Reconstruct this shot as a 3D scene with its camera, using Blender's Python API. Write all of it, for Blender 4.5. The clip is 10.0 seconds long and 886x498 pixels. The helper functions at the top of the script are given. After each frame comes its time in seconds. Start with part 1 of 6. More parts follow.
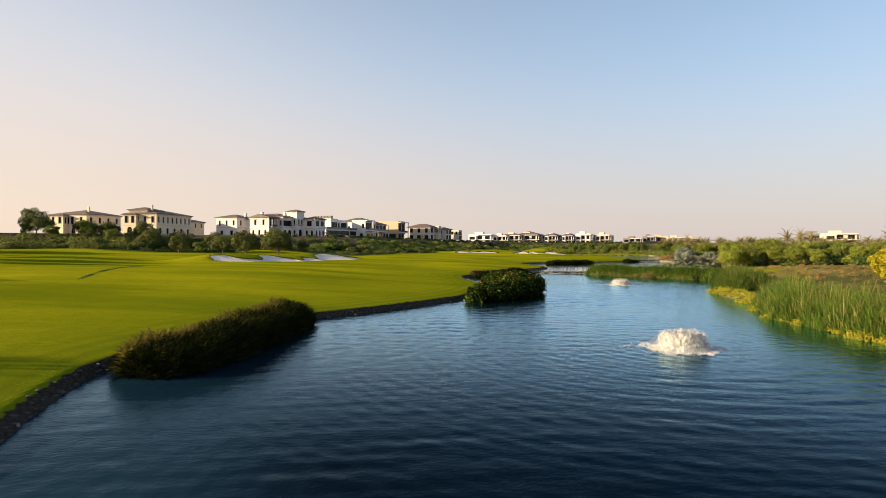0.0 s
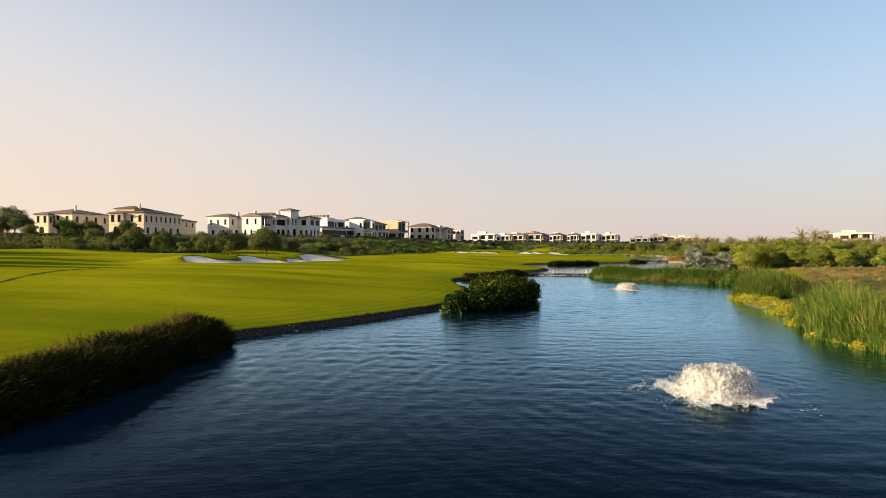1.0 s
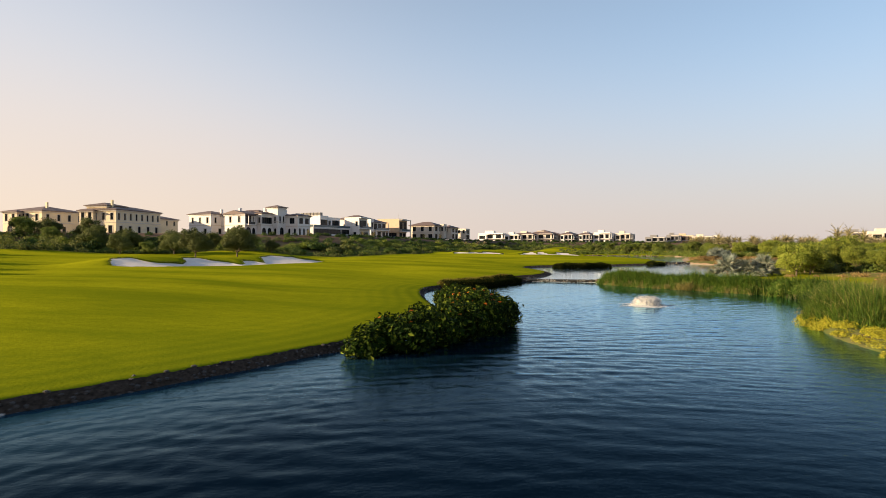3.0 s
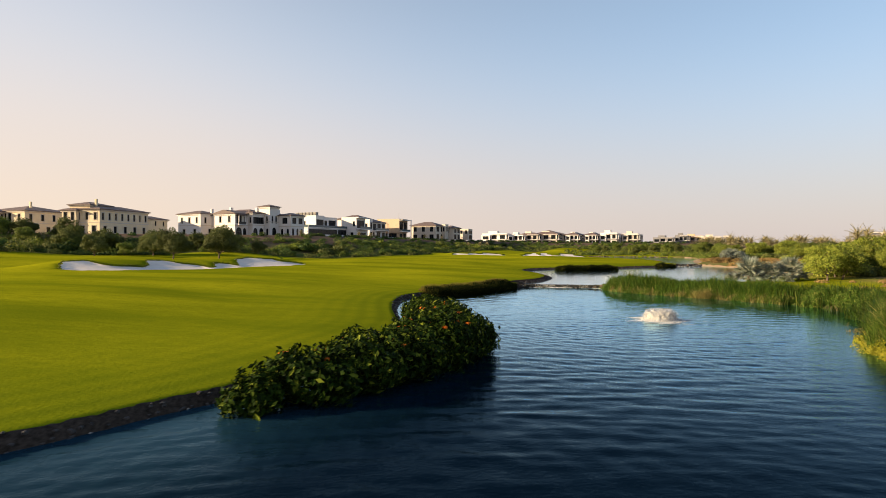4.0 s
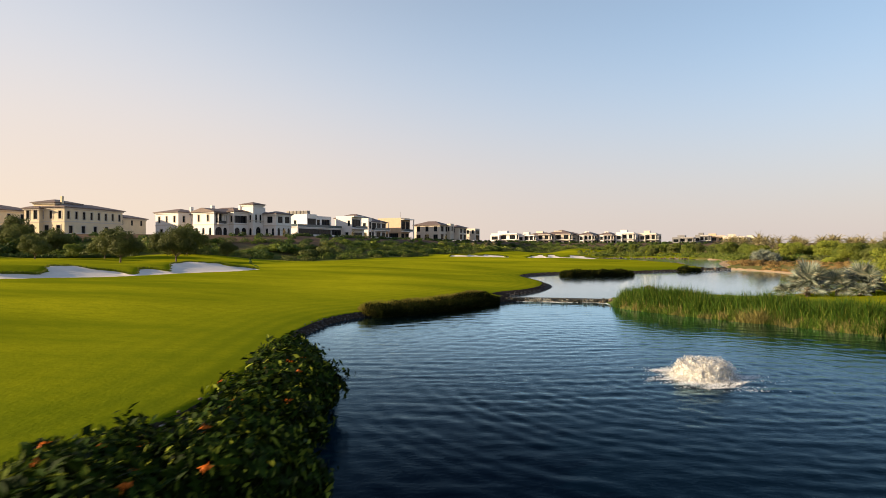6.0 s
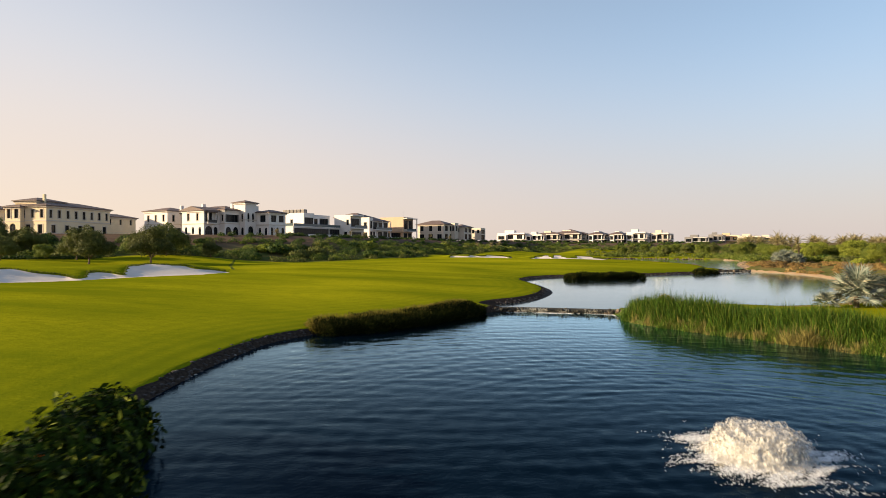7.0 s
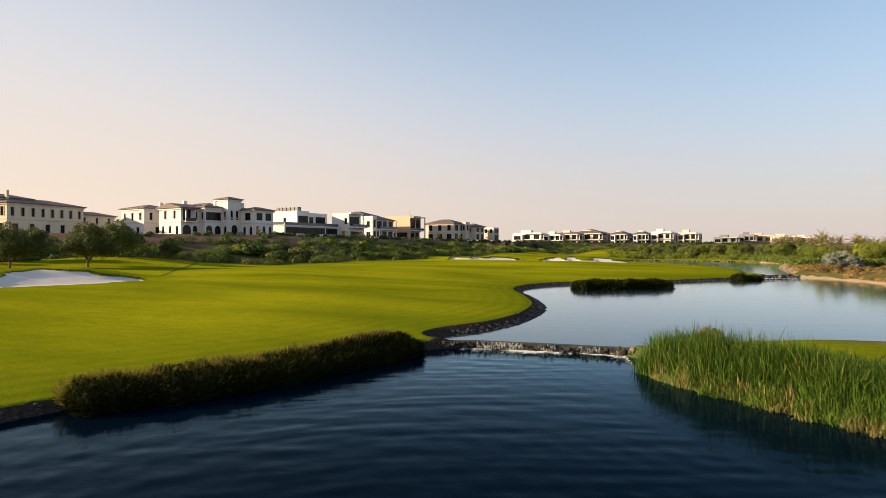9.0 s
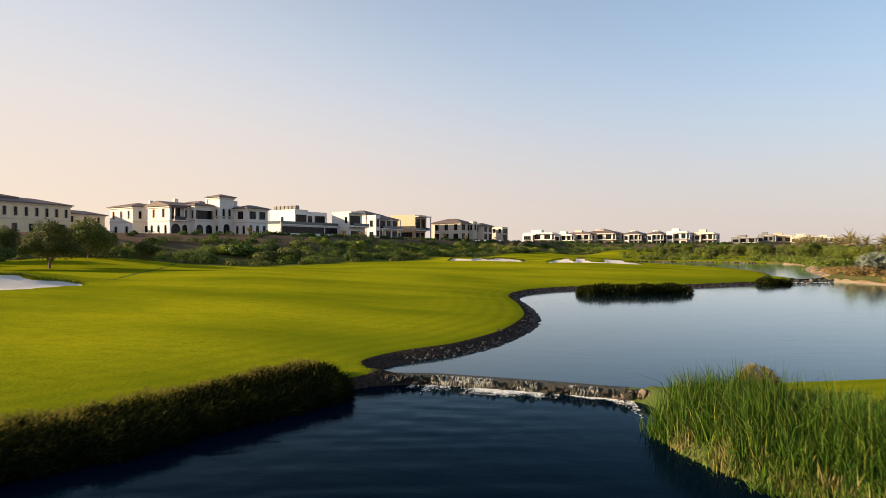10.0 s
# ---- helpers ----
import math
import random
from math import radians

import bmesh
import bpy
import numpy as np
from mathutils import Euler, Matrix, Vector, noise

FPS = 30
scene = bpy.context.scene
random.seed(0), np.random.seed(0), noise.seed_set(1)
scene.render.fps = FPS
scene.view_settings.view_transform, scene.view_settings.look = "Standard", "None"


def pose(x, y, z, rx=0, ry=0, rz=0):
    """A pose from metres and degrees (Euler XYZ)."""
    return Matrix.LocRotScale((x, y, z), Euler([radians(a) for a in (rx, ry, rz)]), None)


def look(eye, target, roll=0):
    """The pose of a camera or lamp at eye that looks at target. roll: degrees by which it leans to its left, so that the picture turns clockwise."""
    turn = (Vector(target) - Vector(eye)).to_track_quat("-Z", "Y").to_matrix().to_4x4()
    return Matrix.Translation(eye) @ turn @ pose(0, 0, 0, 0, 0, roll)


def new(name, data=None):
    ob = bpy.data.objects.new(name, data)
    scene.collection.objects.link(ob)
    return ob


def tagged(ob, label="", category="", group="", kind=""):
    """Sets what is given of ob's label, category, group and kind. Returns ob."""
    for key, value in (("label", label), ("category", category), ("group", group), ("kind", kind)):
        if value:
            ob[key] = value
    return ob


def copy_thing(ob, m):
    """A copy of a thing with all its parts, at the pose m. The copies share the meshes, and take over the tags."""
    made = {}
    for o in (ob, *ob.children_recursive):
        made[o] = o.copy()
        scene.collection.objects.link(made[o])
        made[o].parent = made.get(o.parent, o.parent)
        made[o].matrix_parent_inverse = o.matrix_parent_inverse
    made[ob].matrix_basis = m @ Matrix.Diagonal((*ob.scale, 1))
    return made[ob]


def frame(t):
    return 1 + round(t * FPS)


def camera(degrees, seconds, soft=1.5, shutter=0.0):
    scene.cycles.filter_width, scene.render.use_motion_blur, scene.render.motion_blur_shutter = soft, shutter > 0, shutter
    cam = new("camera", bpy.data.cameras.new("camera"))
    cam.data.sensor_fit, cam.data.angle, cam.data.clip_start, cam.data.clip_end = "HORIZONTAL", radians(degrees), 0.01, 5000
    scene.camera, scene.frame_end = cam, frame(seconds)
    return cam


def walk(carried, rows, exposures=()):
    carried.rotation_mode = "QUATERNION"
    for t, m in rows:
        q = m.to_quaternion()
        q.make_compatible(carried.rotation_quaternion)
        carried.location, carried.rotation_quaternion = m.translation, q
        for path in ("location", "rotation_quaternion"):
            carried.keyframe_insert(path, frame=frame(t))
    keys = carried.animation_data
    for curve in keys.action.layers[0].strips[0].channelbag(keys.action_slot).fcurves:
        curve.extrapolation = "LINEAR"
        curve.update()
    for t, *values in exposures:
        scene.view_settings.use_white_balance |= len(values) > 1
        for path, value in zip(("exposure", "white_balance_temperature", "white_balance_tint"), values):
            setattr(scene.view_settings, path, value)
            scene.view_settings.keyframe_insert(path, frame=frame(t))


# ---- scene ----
# ------------------------------------------------------------------ camera
cam = camera(72.0, 10.0, 0.85, 0.3)
PATH = [
    (0.0, 0.001, 0.000, 5.438, 89.797, -0.053, 0.000),
    (0.5, 1.389, 4.843, 5.433, 89.796, -0.044, 0.297),
    (1.0, 2.782, 9.717, 5.436, 89.797, -0.031, 0.555),
    (1.5, 4.214, 14.606, 5.445, 89.760, -0.030, 0.791),
    (2.0, 5.598, 19.549, 5.472, 89.767, -0.023, 1.102),
    (2.5, 6.865, 24.489, 5.504, 89.743, -0.024, 1.479),
    (4.0, 10.633, 39.396, 5.691, 89.813, 0.006, 2.454),
    (4.5, 11.891, 44.299, 5.736, 89.806, 0.017, 2.787),
    (5.0, 13.164, 49.207, 5.784, 89.843, 0.035, 3.147),
    (5.5, 14.434, 54.129, 5.830, 89.855, 0.048, 3.519),
    (7.0, 17.981, 69.242, 5.995, 89.837, 0.078, 4.890),
    (7.5, 19.151, 74.258, 6.028, 89.847, 0.072, 5.362),
    (8.0, 20.330, 79.272, 6.054, 89.855, 0.068, 5.846),
    (8.5, 21.454, 84.253, 6.072, 89.878, 0.046, 6.384),
    (9.0, 22.475, 89.222, 6.090, 89.881, 0.052, 7.030),
    (9.5, 23.432, 94.195, 6.108, 89.895, 0.025, 7.689),
    (10.0, 24.414, 99.200, 6.120, 89.898, -0.001, 8.277),
]
walk(cam, [(t, pose(x, y, z, rx, ry, rz)) for t, x, y, z, rx, ry, rz in PATH])

# ------------------------------------------------------------------ light
SUN_ELEV = 14.5
SUN_DIR = Vector((-0.97, -0.24, 0.0)).normalized()      # from the place towards the sun
scene.view_settings.exposure = 1.12
world = bpy.data.worlds.new("sky")
scene.world = world
world.use_nodes = True
wn = world.node_tree
wn.nodes.clear()


def sky_math(kind, a, b, c=None):
    n = wn.nodes.new("ShaderNodeMath")
    n.operation, n.use_clamp = kind, False
    for socket, v in zip(n.inputs, (a, b, c)):
        if isinstance(v, bpy.types.NodeSocket):
            wn.links.new(v, socket)
        elif v is not None:
            socket.default_value = v
    return n.outputs[0]


def sky_range(v, a, b, lo, hi):
    n = wn.nodes.new("ShaderNodeMapRange")
    n.interpolation_type = "SMOOTHSTEP"
    wn.links.new(v, n.inputs["Value"])
    for k, q in (("From Min", a), ("From Max", b), ("To Min", lo), ("To Max", hi)):
        n.inputs[k].default_value = q
    return n.outputs[0]


def sky_mix(f, a, b):
    n = wn.nodes.new("ShaderNodeMix")
    n.data_type = "RGBA"
    for socket, v in ((n.inputs[0], f), (n.inputs[6], a), (n.inputs[7], b)):
        if isinstance(v, bpy.types.NodeSocket):
            wn.links.new(v, socket)
        elif isinstance(v, tuple):
            socket.default_value = (*v, 1)
        else:
            socket.default_value = v
    return n.outputs[2]


w_sky = wn.nodes.new("ShaderNodeTexSky")
w_sky.sky_type = "NISHITA"
w_sky.sun_disc = False
w_sky.sun_elevation = radians(SUN_ELEV)
w_sky.sun_rotation = math.atan2(SUN_DIR.x, SUN_DIR.y)
w_sky.altitude, w_sky.air_density, w_sky.dust_density, w_sky.ozone_density = 0.0, 1.0, 1.0, 1.6
clear = wn.nodes.new("ShaderNodeBackground")
clear.inputs["Strength"].default_value = 0.09
wn.links.new(w_sky.outputs[0], clear.inputs["Color"])
# dusty haze: thick at the horizon, warmer and higher towards the sun
w_co = wn.nodes.new("ShaderNodeTexCoord")
w_sep = wn.nodes.new("ShaderNodeSeparateXYZ")
wn.links.new(w_co.outputs["Generated"], w_sep.inputs[0])
towards = sky_math("ADD", sky_math("MULTIPLY", w_sep.outputs[0], SUN_DIR.x), sky_math("MULTIPLY", w_sep.outputs[1], SUN_DIR.y))
glow = sky_range(towards, -0.72, 0.64, 0.0, 1.0)
height = sky_math("ADD", w_sep.outputs[2], sky_math("MULTIPLY", glow, -0.20))
thick = sky_math("MULTIPLY", sky_range(height, -0.02, 0.40, 0.93, 0.32), sky_range(w_sep.outputs[2], 0.38, 0.75, 1.0, 0.15))
haze_colour = sky_mix(glow, (0.325, 0.28, 0.265), (0.45, 0.355, 0.28))
low_glow = sky_range(w_sep.outputs[2], 0.0, 0.35, 0.0, 1.0)
haze_colour = sky_mix(low_glow, haze_colour, sky_mix(glow, (0.255, 0.32, 0.41), (0.37, 0.355, 0.36)))
haze = wn.nodes.new("ShaderNodeBackground")
wn.links.new(haze_colour, haze.inputs["Color"])
w_mix = wn.nodes.new("ShaderNodeMixShader")
wn.links.new(thick, w_mix.inputs[0])
wn.links.new(clear.outputs[0], w_mix.inputs[1])
wn.links.new(haze.outputs[0], w_mix.inputs[2])
w_out = wn.nodes.new("ShaderNodeOutputWorld")
wn.links.new(w_mix.outputs[0], w_out.inputs["Surface"])

sun_data = bpy.data.lights.new("sun", "SUN")
sun_data.energy = 5.0
sun_data.angle = radians(0.6)
sun_data.color = (1.0, 0.77, 0.48)
sun = new("sun", sun_data)
sun_up = SUN_DIR * math.cos(radians(SUN_ELEV)) + Vector((0, 0, math.sin(radians(SUN_ELEV))))
sun.matrix_world = look(Vector((-60, 60, 0)) + sun_up * 200, (-60, 60, 0))

# ------------------------------------------------------------------ materials
def nodes_of(name):
    m = bpy.data.materials.new(name)
    m.use_nodes = True
    t = m.node_tree
    return m, t, t.nodes["Principled BSDF"]


def add(t, kind, **values):
    n = t.nodes.new(kind)
    for k, v in values.items():
        n.inputs[k].default_value = v
    return n


def ramp(t, source, stops):
    r = t.nodes.new("ShaderNodeValToRGB")
    while len(r.color_ramp.elements) < len(stops):
        r.color_ramp.elements.new(0.5)
    for e, (p, c) in zip(r.color_ramp.elements, stops):
        e.position, e.color = p, (*c, 1)
    t.links.new(source, r.inputs["Fac"])
    return r.outputs["Color"]


def mixed(t, fac, a, b, mode="MIX"):
    m = t.nodes.new("ShaderNodeMix")
    m.data_type, m.blend_type = "RGBA", mode
    for socket, v in ((m.inputs[0], fac), (m.inputs[6], a), (m.inputs[7], b)):
        if isinstance(v, bpy.types.NodeSocket):
            t.links.new(v, socket)
        elif isinstance(v, tuple):
            socket.default_value = (*v, 1)
        else:
            socket.default_value = v
    return m.outputs[2]


def noise_of(t, scale, detail=4.0, rough=0.55, stretch=None, turn=0.0):
    co = t.nodes.new("ShaderNodeTexCoord")
    src = co.outputs["Object"]
    if stretch:
        mp = t.nodes.new("ShaderNodeMapping")
        mp.inputs["Scale"].default_value = stretch
        mp.inputs["Rotation"].default_value = (0, 0, turn)
        t.links.new(src, mp.inputs["Vector"])
        src = mp.outputs["Vector"]
    n = add(t, "ShaderNodeTexNoise", Scale=scale, Detail=detail, Roughness=rough)
    t.links.new(src, n.inputs["Vector"])
    return n.outputs["Fac"]


def bumped(t, bsdf, height, strength, distance):
    b = add(t, "ShaderNodeBump", Strength=strength, Distance=distance)
    t.links.new(height, b.inputs["Height"])
    t.links.new(b.outputs[0], bsdf.inputs["Normal"])
    return b


def plain_stuff(name, c1, c2, scale=2.0, rough=0.8, bump=0.3, dist=0.02, metal=0.0, fine=12.0):
    """A surface of two tones at two scales with fine relief."""
    m, t, b = nodes_of(name)
    big, small = noise_of(t, scale), noise_of(t, scale * fine, 3.0)
    col = ramp(t, big, [(0.3, c1), (0.7, c2)])
    dark = tuple(v * 0.8 for v in c1)
    col = mixed(t, ramp(t, small, [(0.35, (0.35, 0.35, 0.35)), (0.65, (0, 0, 0))]), col, dark)
    t.links.new(col, b.inputs["Base Color"])
    b.inputs["Roughness"].default_value, b.inputs["Metallic"].default_value = rough, metal
    bumped(t, b, small, bump, dist)
    return m


def leaf_stuff(name, dark, light, third=None, gloss=0.65, thin=0.25, shine=0.2):
    """Leaves that vary one by one, and let some light through."""
    m, t, b = nodes_of(name)
    geo = t.nodes.new("ShaderNodeNewGeometry")
    info = t.nodes.new("ShaderNodeObjectInfo")
    stops = [(0.0, dark), (0.82, light)] + ([(1.0, third)] if third else [])
    col = ramp(t, geo.outputs["Random Per Island"], stops)
    hue = t.nodes.new("ShaderNodeHueSaturation")
    spread = add(t, "ShaderNodeMapRange")
    spread.inputs["To Min"].default_value, spread.inputs["To Max"].default_value = 0.75, 1.25
    t.links.new(info.outputs["Random"], spread.inputs["Value"])
    t.links.new(spread.outputs[0], hue.inputs["Value"])
    t.links.new(col, hue.inputs["Color"])
    t.links.new(hue.outputs[0], b.inputs["Base Color"])
    b.inputs["Roughness"].default_value = gloss
    b.inputs["Specular IOR Level"].default_value = shine
    tr = t.nodes.new("ShaderNodeBsdfTranslucent")
    t.links.new(hue.outputs[0], tr.inputs["Color"])
    mx = t.nodes.new("ShaderNodeMixShader")
    mx.inputs[0].default_value = thin
    t.links.new(b.outputs[0], mx.inputs[1])
    t.links.new(tr.outputs[0], mx.inputs[2])
    t.links.new(mx.outputs[0], t.nodes["Material Output"].inputs["Surface"])
    return m


def water_stuff(name, deep, tint, wave, strength, ior=1.2, power=1.65, gain_by=4.0, relief=0.24, rough=0.08, sky_sheen=None):
    """Wind-rippled water: a dark body under a Fresnel gloss."""
    m, t, b = nodes_of(name)
    t.nodes.remove(b)
    n1 = noise_of(t, wave, 3.0, 0.6, (0.42, 1.0, 1.0), -0.2)
    n2 = noise_of(t, wave * 4.6, 2.0, 0.5, (0.40, 1.0, 1.0), -0.45)
    n3 = noise_of(t, 0.05, 2.0, 0.5)
    s = t.nodes.new("ShaderNodeMath")
    s.operation = "MULTIPLY_ADD"
    t.links.new(n2, s.inputs[0])
    s.inputs[1].default_value = 0.5
    t.links.new(n1, s.inputs[2])
    bp = add(t, "ShaderNodeBump", Strength=strength, Distance=relief)
    t.links.new(s.outputs[0], bp.inputs["Height"])
    gust = add(t, "ShaderNodeMapRange")
    gust.inputs["From Min"].default_value, gust.inputs["From Max"].default_value = 0.35, 0.65
    gust.inputs["To Min"].default_value, gust.inputs["To Max"].default_value = strength * 0.7, strength
    t.links.new(n3, gust.inputs["Value"])
    # the wind drops in the lee of the weir
    place = t.nodes.new("ShaderNodeTexCoord")
    axes = t.nodes.new("ShaderNodeSeparateXYZ")
    t.links.new(place.outputs["Object"], axes.inputs[0])
    lee = add(t, "ShaderNodeMapRange")
    lee.inputs["From Min"].default_value, lee.inputs["From Max"].default_value = 74, 108
    lee.inputs["To Min"].default_value, lee.inputs["To Max"].default_value = 1.0, 0.36
    t.links.new(axes.outputs["Y"], lee.inputs["Value"])
    calmer = t.nodes.new("ShaderNodeMath")
    calmer.operation = "MULTIPLY"
    t.links.new(gust.outputs[0], calmer.inputs[0])
    t.links.new(lee.outputs[0], calmer.inputs[1])
    t.links.new(calmer.outputs[0], bp.inputs["Strength"])
    body = t.nodes.new("ShaderNodeBsdfDiffuse")
    body.inputs["Color"].default_value = (*deep, 1)
    if sky_sheen:
        # pale sky reflection near the west shore, put into the body colour
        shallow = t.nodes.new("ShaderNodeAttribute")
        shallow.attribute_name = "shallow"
        t.links.new(mixed(t, shallow.outputs["Fac"], deep, sky_sheen), body.inputs["Color"])
    gloss = t.nodes.new("ShaderNodeBsdfGlossy")
    gloss.inputs["Color"].default_value = (*tint, 1)
    gloss.inputs["Roughness"].default_value = rough
    fr = add(t, "ShaderNodeFresnel", IOR=ior)
    mx = t.nodes.new("ShaderNodeMixShader")
    for n in (body, gloss, fr):
        t.links.new(bp.outputs[0], n.inputs["Normal"])
    sharper = t.nodes.new("ShaderNodeMath")
    sharper.operation = "POWER"
    sharper.inputs[1].default_value = power
    t.links.new(fr.outputs[0], sharper.inputs[0])
    gain = t.nodes.new("ShaderNodeMath")
    gain.operation, gain.use_clamp = "MULTIPLY", True
    gain.inputs[1].default_value = gain_by
    t.links.new(sharper.outputs[0], gain.inputs[0])
    t.links.new(gain.outputs[0], mx.inputs[0])
    t.links.new(body.outputs[0], mx.inputs[1])
    t.links.new(gloss.outputs[0], mx.inputs[2])
    t.links.new(mx.outputs[0], t.nodes["Material Output"].inputs["Surface"])
    return m


def ground_stuff():
    """One sheet: lawn, sand, bare stony bank, dry grass and scrub, by the sheet's own masks."""
    m, t, b = nodes_of("ground_cover")
    def mask(name):
        a = t.nodes.new("ShaderNodeAttribute")
        a.attribute_name = name
        return a.outputs["Fac"]
    wide, mid, fine = noise_of(t, 0.035, 3.0), noise_of(t, 0.35, 4.0), noise_of(t, 6.0, 4.0, 0.7)
    streak = noise_of(t, 0.075, 4.0, 0.6, (0.4, 1.3, 1.0), 0.12)
    tuft = noise_of(t, 1.6, 3.0, 0.6, (0.5, 1.3, 1.0), 0.2)
    lawn = ramp(t, wide, [(0.3, (0.150, 0.172, 0.005)), (0.7, (0.235, 0.240, 0.007))])
    lawn = mixed(t, ramp(t, streak, [(0.40, (0, 0, 0)), (0.66, (0.8, 0.8, 0.8))]), lawn, (0.375, 0.350, 0.010))
    lawn = mixed(t, ramp(t, streak, [(0.30, (0.6, 0.6, 0.6)), (0.48, (0, 0, 0))]), lawn, (0.115, 0.145, 0.006))
    lawn = mixed(t, ramp(t, tuft, [(0.32, (0.4, 0.4, 0.4)), (0.55, (0, 0, 0))]), lawn, (0.13, 0.155, 0.005))
    # shade of the slope down to the pond, put in as deeper green
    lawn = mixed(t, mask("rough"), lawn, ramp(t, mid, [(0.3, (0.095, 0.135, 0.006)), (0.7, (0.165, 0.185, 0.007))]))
    lawn = mixed(t, ramp(t, fine, [(0.3, (0.5, 0.5, 0.5)), (0.6, (0, 0, 0))]), lawn, (0.105, 0.125, 0.004))
    lawn = mixed(t, ramp(t, mask("mow"), [(0.0, (0, 0, 0)), (1.0, (0.75, 0.75, 0.75))]), lawn, (0.095, 0.125, 0.006))
    earth = ramp(t, mid, [(0.3, (0.10, 0.070, 0.052)), (0.7, (0.15, 0.105, 0.075))])
    scrub = ramp(t, mid, [(0.3, (0.10, 0.075, 0.04)), (0.5, (0.09, 0.10, 0.03)), (0.7, (0.05, 0.08, 0.02))])
    dry = ramp(t, mid, [(0.3, (0.30, 0.20, 0.09)), (0.55, (0.20, 0.17, 0.06)), (0.75, (0.11, 0.13, 0.03))])
    bank = ramp(t, fine, [(0.3, (0.014, 0.011, 0.009)), (0.7, (0.072, 0.054, 0.043))])
    sand = ramp(t, mid, [(0.3, (0.64, 0.565, 0.505)), (0.7, (0.72, 0.645, 0.58))])
    col = mixed(t, mask("dry"), scrub, dry)
    col = mixed(t, mask("slope"), col, earth)
    col = mixed(t, mask("lawn"), col, lawn)
    edge = t.nodes.new("ShaderNodeMath")
    edge.operation = "MULTIPLY_ADD"
    t.links.new(fine, edge.inputs[0])
    edge.inputs[1].default_value = 0.35
    t.links.new(mask("bank"), edge.inputs[2])
    col = mixed(t, ramp(t, edge.outputs[0], [(0.62, (0, 0, 0)), (0.70, (1, 1, 1))]), col, bank)
    col = mixed(t, ramp(t, mask("sand"), [(0.45, (0, 0, 0)), (0.55, (1, 1, 1))]), col, sand)
    shore = ramp(t, mid, [(0.3, (0.33, 0.22, 0.13)), (0.7, (0.42, 0.31, 0.20))])
    col = mixed(t, ramp(t, mask("beach"), [(0.4, (0, 0, 0)), (0.6, (1, 1, 1))]), col, shore)
    t.links.new(col, b.inputs["Base Color"])
    b.inputs["Roughness"].default_value = 0.9
    b.inputs["Specular IOR Level"].default_value = 0.0
    bumped(t, b, fine, 0.5, 0.06)
    return m


M_GROUND = ground_stuff()
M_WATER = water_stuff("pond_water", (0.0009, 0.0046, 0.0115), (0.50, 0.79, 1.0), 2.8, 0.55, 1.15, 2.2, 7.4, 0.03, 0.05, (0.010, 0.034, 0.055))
M_WATER_CALM = water_stuff("calm_pond_water", (0.003, 0.015, 0.024), (0.76, 0.91, 1.0), 0.6, 0.10, 1.36, 1.5, 1.75)
M_REED = leaf_stuff("reed_leaf", (0.012, 0.034, 0.004), (0.060, 0.112, 0.010), (0.17, 0.17, 0.03), 0.6, 0.2, 0.1)
M_REED_LIME = leaf_stuff("bright_reed_leaf", (0.020, 0.054, 0.007), (0.105, 0.165, 0.018), (0.25, 0.23, 0.06), 0.6, 0.2, 0.1)
M_REED_DRY = leaf_stuff("dry_reed_leaf", (0.13, 0.12, 0.035), (0.28, 0.23, 0.07), (0.11, 0.13, 0.03))
M_WEED = leaf_stuff("yellow_weed", (0.15, 0.16, 0.012), (0.34, 0.31, 0.02), (0.40, 0.32, 0.03))
# shaded and sunlit copies of the rush leaf, the light put into the colour
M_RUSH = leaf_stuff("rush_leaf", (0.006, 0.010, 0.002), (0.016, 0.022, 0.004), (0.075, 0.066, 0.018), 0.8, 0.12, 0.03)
M_RUSH_LIT = leaf_stuff("sun_painted_rush_leaf", (0.09, 0.075, 0.016), (0.20, 0.16, 0.035), (0.06, 0.085, 0.010), 0.8, 0.35, 0.03)
M_SHRUB = leaf_stuff("shrub_leaf", (0.020, 0.045, 0.008), (0.065, 0.105, 0.015), (0.14, 0.16, 0.03))
M_OLIVE = leaf_stuff("tree_leaf", (0.048, 0.066, 0.016), (0.130, 0.145, 0.032), (0.19, 0.19, 0.045))
M_LIME = leaf_stuff("bright_tree_leaf", (0.085, 0.120, 0.014), (0.235, 0.265, 0.030), (0.31, 0.30, 0.06))
M_LEAFY = leaf_stuff("green_tree_leaf", (0.050, 0.082, 0.012), (0.155, 0.190, 0.026), (0.24, 0.24, 0.05))
M_THICKET = leaf_stuff("thicket_leaf", (0.075, 0.10, 0.018), (0.19, 0.20, 0.035), (0.26, 0.22, 0.06))
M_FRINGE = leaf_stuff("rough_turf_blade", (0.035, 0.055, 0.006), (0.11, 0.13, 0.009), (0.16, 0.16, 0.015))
M_STRAW = leaf_stuff("straw", (0.16, 0.09, 0.035), (0.30, 0.20, 0.07), (0.17, 0.17, 0.04))
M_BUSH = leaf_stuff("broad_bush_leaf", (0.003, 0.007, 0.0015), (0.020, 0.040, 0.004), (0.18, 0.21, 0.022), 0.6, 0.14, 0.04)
M_WET = plain_stuff("wet_mossy_stone", (0.010, 0.010, 0.007), (0.045, 0.038, 0.020), 2.4, 0.6, 0.8, 0.05)
M_FALL = plain_stuff("thin_falling_water", (0.42, 0.39, 0.30), (0.62, 0.60, 0.52), 3.0, 0.5, 0.3, 0.02)
M_YELLOW = leaf_stuff("yellow_flower_leaf", (0.16, 0.17, 0.008), (0.36, 0.30, 0.01), (0.55, 0.40, 0.01))
